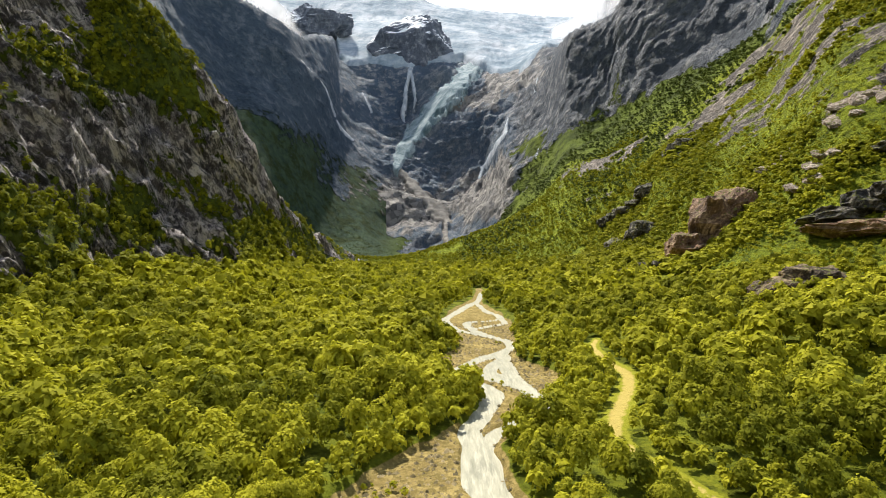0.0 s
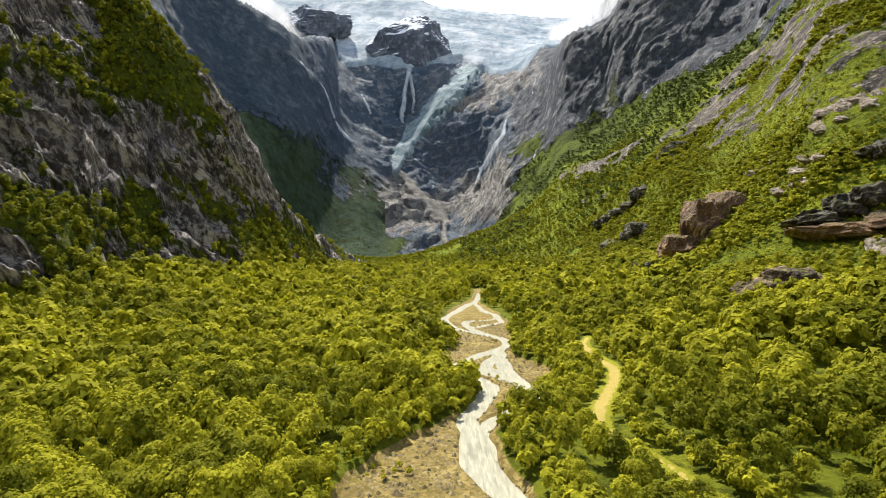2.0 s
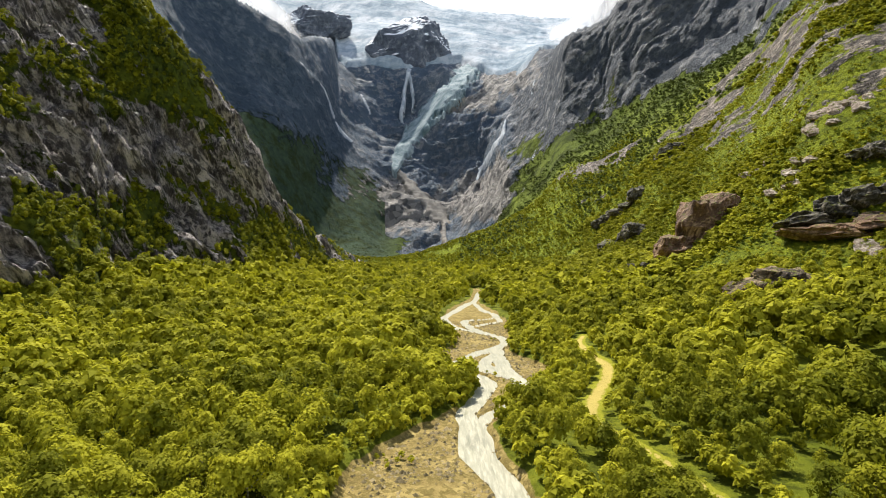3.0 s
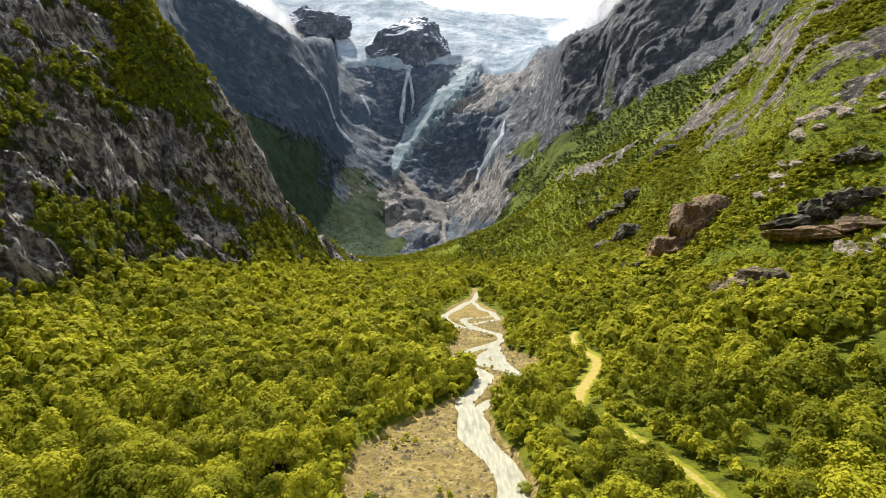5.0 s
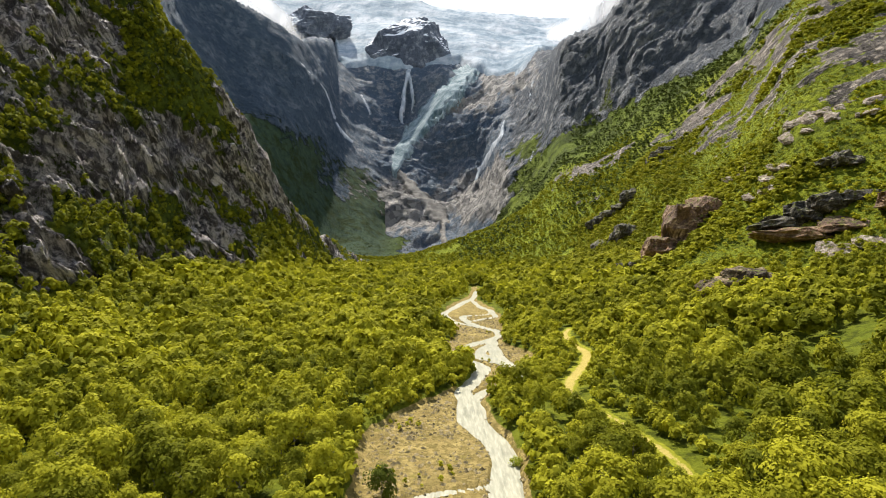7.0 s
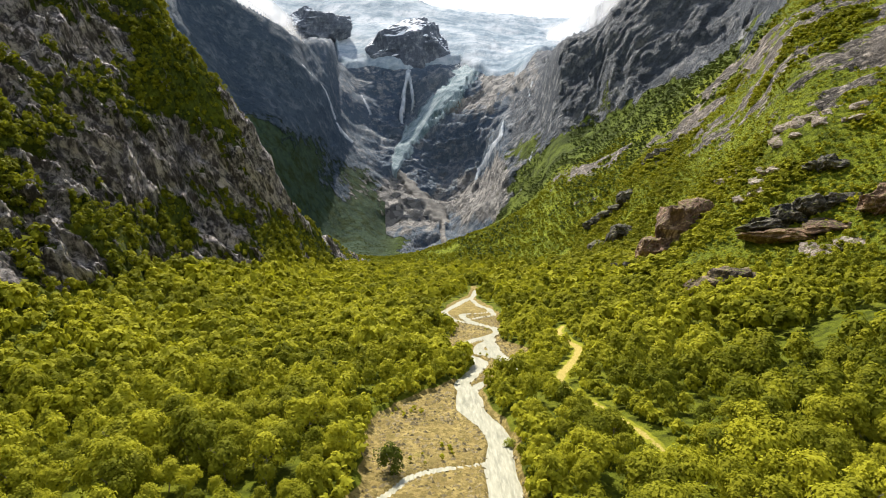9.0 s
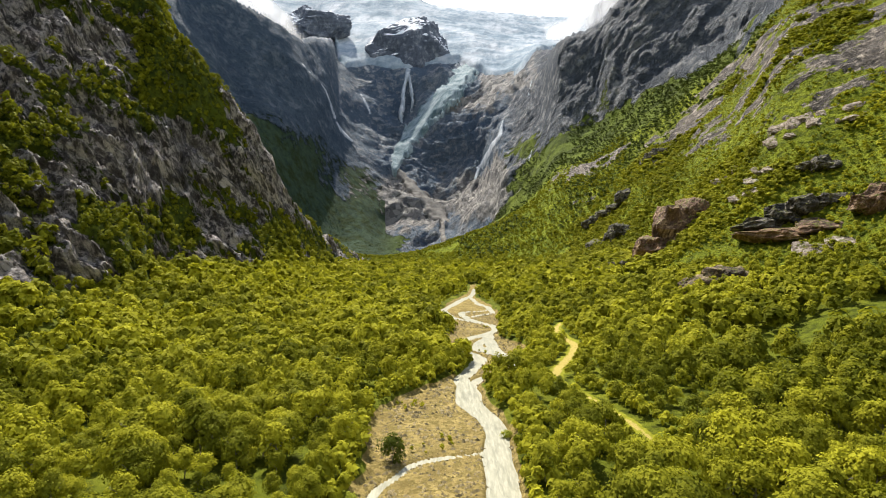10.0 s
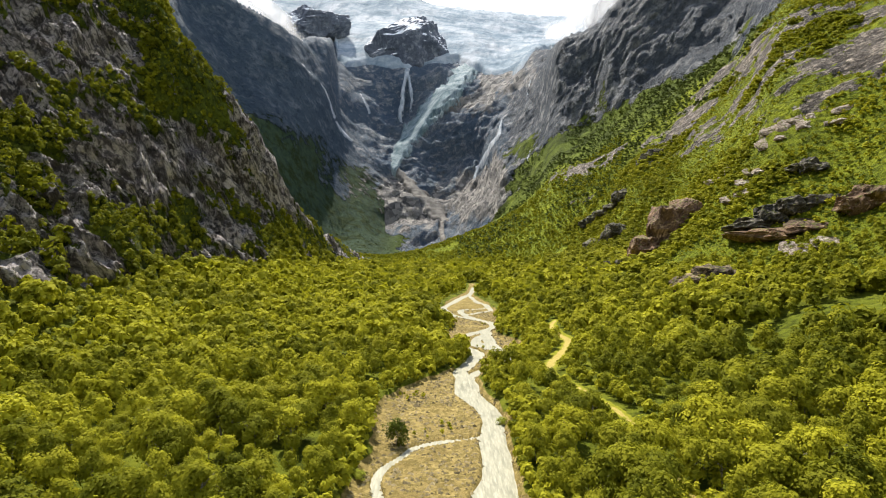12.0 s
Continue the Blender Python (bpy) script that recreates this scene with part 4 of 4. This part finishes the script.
# ---- mist on the ridges ----
def mist(name, centre, height, depth, seed, label, layers=5):
    """Torn cloud: wavy veils one behind another, thin at their rims."""
    a, b = np.array(centre[0], float), np.array(centre[1], float)
    nu, nv = 44, 16
    vs, fs, veil = [], [], []
    for l in range(layers):
        t, s = np.meshgrid(np.linspace(0, 1, nu), np.linspace(-1, 1, nv), indexing="ij")
        t, s = t.ravel(), s.ravel()
        base = a + (b - a) * t[:, None]
        p_ = base + np.stack([0 * s, 0 * s, s * height * (0.55 + 0.45 * np.sin(math.pi * np.clip(t, 0, 1)))], 1)
        p_[:, 1] += depth * (l / (layers - 1) - 0.5)
        p_ += 0.22 * height * np.stack([fractal(p_ + 500 * l + 90 * k, (height * 1.2, height * 0.5), seed + 9 * k) for k in range(3)], 1)
        edge = np.minimum(smooth(0, 0.3, t), smooth(1, 0.7, t)) * smooth(1, 0.15, np.abs(s))
        i = np.arange(nu * nv).reshape(nu, nv) + l * nu * nv
        vs.append(p_), veil.append(edge)
        fs.append(np.stack([i[:-1, :-1], i[1:, :-1], i[1:, 1:], i[:-1, 1:]], -1).reshape(-1, 4))
    ob = sheet(name, np.concatenate(vs), np.concatenate(fs), MAT_MIST, True, {"veil": np.concatenate(veil)})
    return tagged(ob, label, "cloud", kind="stuff")


mist("mist", ((-560, 1290, 690), (-330, 1300, 560)), 48, 90, 3, "torn white mist along a dark mountain ridge")
mist("mist", ((275, 965, 440), (360, 930, 545)), 46, 60, 5, "white mist rising behind a dark ridge")
mist("mist", ((420, 2350, 960), (820, 2200, 1080)), 80, 120, 7, "white mist at the glacier's upper edge")

# ---- birch and alder scrub ----
def crown_template(seed, leaves, size, clumps):
    """A crown of many small leaf sprays, gathered into clumps: unit height 1, as triangles (n, 3, 3)."""
    g = np.random.default_rng(seed)
    c = g.normal(size=(clumps, 3))
    c /= np.linalg.norm(c, axis=1)[:, None]
    c *= g.uniform(0.45, 0.95, (clumps, 1))
    c[:, 2] = np.where(c[:, 2] < -0.2, np.abs(c[:, 2]) * g.choice((-0.9, 0.9), clumps), c[:, 2])
    c[:, :2] *= np.where(c[:, 2] < 0, 1.08, 1.0 - 0.25 * np.clip(c[:, 2], 0, 1))[:, None]
    centre = c * (0.36, 0.36, 0.42) + (0, 0, 0.44)
    rad = g.uniform(0.09, 0.2, clumps)
    own = g.integers(0, clumps, leaves)
    d = g.normal(size=(leaves, 3))
    d /= np.linalg.norm(d, axis=1)[:, None]
    d[:, 2] = np.where(d[:, 2] < -0.35, -d[:, 2], d[:, 2])
    p = centre[own] + d * rad[own][:, None] * g.uniform(0.6, 1.08, (leaves, 1))
    out = p - np.array((0, 0, 0.34))
    out /= np.linalg.norm(out, axis=1)[:, None] + 1e-6
    nrm = 0.55 * d + 0.75 * out + 0.24 * g.normal(size=(leaves, 3))
    nrm /= np.linalg.norm(nrm, axis=1)[:, None]
    u = np.cross(nrm, g.normal(size=(leaves, 3)))
    u /= np.linalg.norm(u, axis=1)[:, None]
    w = np.cross(nrm, u)
    s = size * g.uniform(0.6, 1.35, (leaves, 1))
    tri = np.stack([p + u * s, p - 0.6 * u * s + 0.8 * w * s, p - 0.55 * u * s - 0.8 * w * s], 1)
    return tri


def trunk_bmesh(seed, height):
    """A tapered, leaning trunk with four limbs."""
    g = random.Random(seed)
    bm = bmesh.new()

    def limb(a, b, ra, rb, sides=5):
        a, b = Vector(a), Vector(b)
        q = (b - a).to_track_quat("Z", "Y")
        ends = []
        for p, r in ((a, ra), (b, rb)):
            ends.append([bm.verts.new(p + q @ Vector((r * math.cos(k * math.tau / sides), r * math.sin(k * math.tau / sides), 0))) for k in range(sides)])
        for k in range(sides):
            bm.faces.new((ends[0][k], ends[0][(k + 1) % sides], ends[1][(k + 1) % sides], ends[1][k]))

    top = (g.uniform(-0.3, 0.3), g.uniform(-0.3, 0.3), height * 0.55)
    limb((0, 0, -0.5), top, 0.11, 0.06)
    for k in range(4):
        a = g.uniform(0, math.tau)
        h = g.uniform(0.25, 0.55)
        f = Vector(top) * (h / 0.55)
        limb(f, f + Vector((math.cos(a) * height * 0.24, math.sin(a) * height * 0.24, height * 0.26)), 0.05, 0.02, 4)
    return bm


def part(name, me, parent, label=""):
    ob = new(name, me)
    ob.parent = parent
    return tagged(ob, label)


def to_mesh(name, bm, material):
    me = bpy.data.meshes.new(name)
    bm.to_mesh(me)
    bm.free()
    me.materials.append(material)
    return me


def tri_mesh(name, tri, material):
    ob = sheet(name, tri.reshape(-1, 3), np.arange(len(tri) * 3).reshape(-1, 3), material, False)
    me = ob.data
    bpy.data.objects.remove(ob)
    return me


# where scrub can stand: spread evenly over the view's sector, thinned by what grows there
rng = np.random.default_rng(7)


def scatter(r0, r1, spacing, b0=-50, b1=50):
    """Jittered points in a ring sector, about one per spacing squared."""
    pts = []
    r = r0
    while r < r1:
        arc = radians(b1 - b0) * r
        m = max(1, int(arc / spacing))
        a = np.radians(b0 + (np.arange(m) + rng.uniform(0, 1, m)) / m * (b1 - b0))
        rr = r + rng.uniform(0, spacing, m)
        pts.append(np.stack([HUB[0] + rr * np.sin(a), HUB[1] + rr * np.cos(a)], 1))
        r += spacing
    return np.concatenate(pts)


TRACK_METRES = TRACK_LINE.copy()
TRACK_METRES[:, 2] = np.where(TRACK_LINE[:, 1] < 36, 0.5, 2.0)


def grows(p, reach=0.2):
    """Keeps the points where scrub stands; gives place, height factor and tint."""
    x, y = p[:, 0], p[:, 1]
    z, k, rock = land_at(x, y)
    lo, hi = np.interp(y, BED[:, 0], BED[:, 1]), np.interp(y, BED[:, 0], BED[:, 2])
    clear = np.where(y < 325, np.maximum(lo - x, x - hi), 9)
    off = near_line(x, y, TRACK_METRES)
    q = np.stack([x, y, 0 * x], 1)
    glade = fractal(q, (60, 25, 10), 71)
    slope = smooth(K_FOOT, K_LOW, k)
    glade = np.where(x < -60, 1.0, glade)
    keep = (clear > 2.1) & (off > 3.3) & (rock < 0.45) & (glade > -1.6 + 0.55 * slope)
    keep &= (k < K_BACK + reach) & (near_line(x, y, MEADOW_LINE) > 1.3)
    size = np.clip(1.02 + 0.3 * hash_noise(q / 14, 81) + rng.uniform(-0.45, 0.42, len(x)), 0.4, 1.7)
    size *= np.where(slope > 0, 1 - 0.5 * slope, 1) * np.where(clear < 7, 0.66, 1) * np.where(off < 11, 0.34 + 0.06 * off, 1)
    tint = np.clip(0.5 + 0.35 * hash_noise(q / 30, 91) + rng.uniform(-0.42, 0.42, len(x)), 0, 1)
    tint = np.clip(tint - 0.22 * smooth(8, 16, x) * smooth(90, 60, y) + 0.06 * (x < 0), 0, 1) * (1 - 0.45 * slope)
    return np.stack([x, y, z], 1)[keep], size[keep], tint[keep], slope[keep]


CROWNS = [tri_mesh("crown", crown_template(100 + i, 1900, 0.031, 34) * (5.5, 5.5, 6.2), MAT_LEAF) for i in range(6)]
TRUNKS = [to_mesh("trunk", trunk_bmesh(200 + i, 5.6), MAT_BARK) for i in range(6)]
near_p, near_s, near_t, _ = grows(scatter(28, 122, 3.8, -62, 62))
order = np.argsort(np.hypot(near_p[:, 0], near_p[:, 1] + 38) - 30 * (np.abs(np.degrees(np.arctan2(near_p[:, 0], near_p[:, 1] + 55))) < 38))
single = order[:300]
for n_, i in enumerate(single):
    tree = new("birch_tree")
    s = near_s[i]
    tree.matrix_world = Matrix.Translation(near_p[i]) @ Matrix.Rotation(rng.uniform(0, 6.28), 4, "Z") @ Matrix.Diagonal((s * rng.uniform(0.9, 1.15), s * rng.uniform(0.9, 1.15), s, 1))
    tagged(tree, "bushy green birch tree in the valley scrub", "tree", "birch scrub on the valley floor")
    part("trunk", TRUNKS[n_ % 6], tree)
    part("crown", CROWNS[n_ % 6], tree)


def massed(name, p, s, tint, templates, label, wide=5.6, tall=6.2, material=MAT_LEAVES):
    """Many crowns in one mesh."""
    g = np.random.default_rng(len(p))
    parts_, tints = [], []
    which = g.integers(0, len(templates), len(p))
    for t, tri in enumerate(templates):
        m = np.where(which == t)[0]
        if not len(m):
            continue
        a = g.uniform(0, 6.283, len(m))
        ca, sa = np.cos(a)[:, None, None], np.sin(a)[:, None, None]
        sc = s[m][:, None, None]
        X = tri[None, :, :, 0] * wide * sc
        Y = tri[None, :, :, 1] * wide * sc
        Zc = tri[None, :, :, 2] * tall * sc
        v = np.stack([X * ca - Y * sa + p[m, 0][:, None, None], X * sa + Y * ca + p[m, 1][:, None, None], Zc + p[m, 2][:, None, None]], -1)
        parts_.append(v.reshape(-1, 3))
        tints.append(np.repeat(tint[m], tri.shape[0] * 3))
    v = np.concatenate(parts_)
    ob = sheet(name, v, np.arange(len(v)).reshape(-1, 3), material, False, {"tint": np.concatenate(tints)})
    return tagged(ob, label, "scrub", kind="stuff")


def verge(p):
    """Low bushes along the banks and the track."""
    x, y = p[:, 0], p[:, 1]
    z, k, rock = land_at(x, y)
    lo, hi = np.interp(y, BED[:, 0], BED[:, 1]), np.interp(y, BED[:, 0], BED[:, 2])
    clear = np.maximum(lo - x, x - hi)
    off = near_line(x, y, TRACK_METRES)
    bar = (clear < -0.6) & (hash_noise(np.stack([x, y, 0 * x], 1) / 7, 171) > 0.28) & (np.min([near_line(x, y, l) for l in CHANNEL_LINES], axis=0) > 1.4) & (y < 175)
    keep = (clear > 0.1) & (off > 2.1) & ((clear < 6) | (off < 6)) & (rng.uniform(0, 1, len(x)) < np.where(off < 2.6, 0.5, 0.95))
    keep |= bar & (rng.uniform(0, 1, len(x)) < 0.5)
    return np.stack([x, y, z], 1)[keep], rng.uniform(0.28, 0.72, keep.sum()) * np.where(bar[keep], 0.42, 1), np.clip(rng.uniform(0.3, 1.1, keep.sum()), 0, 1)


low_p, low_s, low_t = verge(scatter(28, 200, 1.7, -25, 40))
massed("low_bushes", low_p, low_s * 0.85, low_t, [crown_template(310 + i, 60, 0.16, 9) for i in range(5)], "low green bushes along the banks and the track")
rest = order[300:]
massed("birch_scrub", near_p[rest], near_s[rest], near_t[rest], [crown_template(300 + i, 600, 0.052, 26) for i in range(5)], "dense green birch scrub on the valley floor")
p, s, t, _ = grows(scatter(122, 230, 3.7))
massed("birch_scrub", p, s, 0.1 + 0.95 * t, [crown_template(320 + i, 180, 0.1, 20) for i in range(6)], "dense green birch scrub on the valley floor")
p, s, t, sl = grows(scatter(150, 480, 1.5, -50, -12))
m = sl > 0.35
m &= rng.uniform(0, 1, len(m)) < 0.4
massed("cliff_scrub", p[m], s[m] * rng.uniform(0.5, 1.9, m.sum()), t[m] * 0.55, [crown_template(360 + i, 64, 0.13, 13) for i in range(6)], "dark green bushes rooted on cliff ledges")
p, s, t, sl = grows(scatter(140, 520, 2.4, 12, 50))
m = sl > 0.25
clump = fractal(p * (1, 1, 0.4), (62, 26, 11), 95)[m]
big = np.clip(0.5 + 0.9 * smooth(-0.35, 0.35, clump) + 0.5 * hash_noise(p[m] / 19, 93) + rng.uniform(-0.25, 0.4, m.sum()), 0.25, 1.9)
massed("hillside_scrub", p[m], s[m] * big, np.clip(t[m] * rng.uniform(0.5, 1.5, m.sum()) + 0.12 + 0.25 * (clump < -0.1), 0, 1), [crown_template(380 + i, 40, 0.19, 9) for i in range(6)], "low green bushes on the grassy hillside", 5.4, 4.0)
p, s, t, _ = grows(scatter(520, 1000, 4.4, 2, 34), 3)
m = fractal(p, (90, 40, 18), 97) > -0.6
p, s, t = p[m], s[m], t[m]
massed("mountain_scrub", p, s * rng.uniform(0.7, 1.7, len(p)), 0.2 + t * 0.9, [crown_template(390 + i, 26, 0.26, 8) for i in range(4)], "distant green scrub on the mountain's lower slopes", 6.0, 3.6, MAT_FAR_LEAVES)
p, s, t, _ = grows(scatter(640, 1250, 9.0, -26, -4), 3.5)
# tint held at the dark end to stand for the slope's shade
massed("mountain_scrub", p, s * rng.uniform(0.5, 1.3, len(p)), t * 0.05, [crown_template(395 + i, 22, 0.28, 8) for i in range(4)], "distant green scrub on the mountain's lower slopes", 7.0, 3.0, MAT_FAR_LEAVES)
p, s, t, _ = grows(scatter(230, 700, 4.6, -40, 20))
massed("birch_scrub", p, s * 1.1, 0.2 + 0.9 * t, [crown_template(340 + i, 36, 0.24, 10) for i in range(6)], "distant green scrub on the valley floor and slopes")


# ---- lone bushes and stones on the gravel ----
MAT_ALDER = leaf_material("alder_leaves", True, (0.045, 0.065, 0.012), (0.12, 0.145, 0.02), (0.08, 0.11, 0.015))
ALDER = tri_mesh("crown", crown_template(131, 1500, 0.033, 26) * (5.5, 5.5, 6.2), MAT_ALDER)
MAT_WILLOW = leaf_material("willow_leaves", True, (0.28, 0.32, 0.04), (0.5, 0.52, 0.07))
WILLOW = tri_mesh("crown", crown_template(133, 1200, 0.033, 22) * (5.5, 5.5, 6.2), MAT_WILLOW)
for bx_, by_, wide_, tall_, crown_, label in ((-8.2, 36.5, 0.95, 1.05, ALDER, "dark green bush standing alone on river gravel"), (10.6, 47, 0.55, 0.42, WILLOW, "pale green bush at the water's edge"),
                                              (-12.2, 23, 0.5, 0.4, WILLOW, "pale green bush at the edge of the gravel")):
    bush = new("bush")
    bush.matrix_world = Matrix.Translation((bx_, by_, land_at(np.array([bx_]), np.array([by_]))[0][0] - 1.2 * tall_)) @ Matrix.Diagonal((wide_, wide_, tall_, 1))
    tagged(bush, label, "bush")
    part("trunk", TRUNKS[2], bush)
    part("crown", crown_, bush)

by_ = rng.uniform(5, 190, 24000)
bx_ = rng.uniform(-14, 28, 24000)
bed_in = (hash_noise(np.stack([bx_, by_, 0 * bx_], 1) / 6, 181) > rng.uniform(-0.9, 0.6, len(bx_))) & (bed_share(bx_, by_) > 0.8) & (np.min([near_line(bx_, by_, l) for l in CHANNEL_LINES], axis=0) > 0.8)
bx_, by_ = bx_[bed_in], by_[bed_in]
bz_ = land_at(bx_, by_)[0]
OCT = np.array([(1, 0, 0), (0, 1, 0), (-1, 0, 0), (0, -1, 0), (0, 0, 0.7), (0, 0, -0.4)], float)
OCT_F = np.array([(0, 1, 4), (1, 2, 4), (2, 3, 4), (3, 0, 4), (1, 0, 5), (2, 1, 5), (3, 2, 5), (0, 3, 5)])
m_ = len(bx_)
sz = 0.09 + 0.42 * rng.uniform(0, 1, m_) ** 3.5
st = OCT[None] * rng.uniform(0.65, 1.35, (m_, 6, 3)) * sz[:, None, None]
an = rng.uniform(0, 6.28, m_)
sx = st[..., 0] * np.cos(an)[:, None] - st[..., 1] * np.sin(an)[:, None] + bx_[:, None]
sy = st[..., 0] * np.sin(an)[:, None] + st[..., 1] * np.cos(an)[:, None] + by_[:, None]
stones = sheet("river_stones", np.stack([sx, sy, st[..., 2] + bz_[:, None]], -1).reshape(-1, 3),
               (OCT_F[None] + 6 * np.arange(m_)[:, None, None]).reshape(-1, 3), MAT_COBBLE, False)
tagged(stones, "grey stones strewn over the river gravel", "stones", kind="stuff")
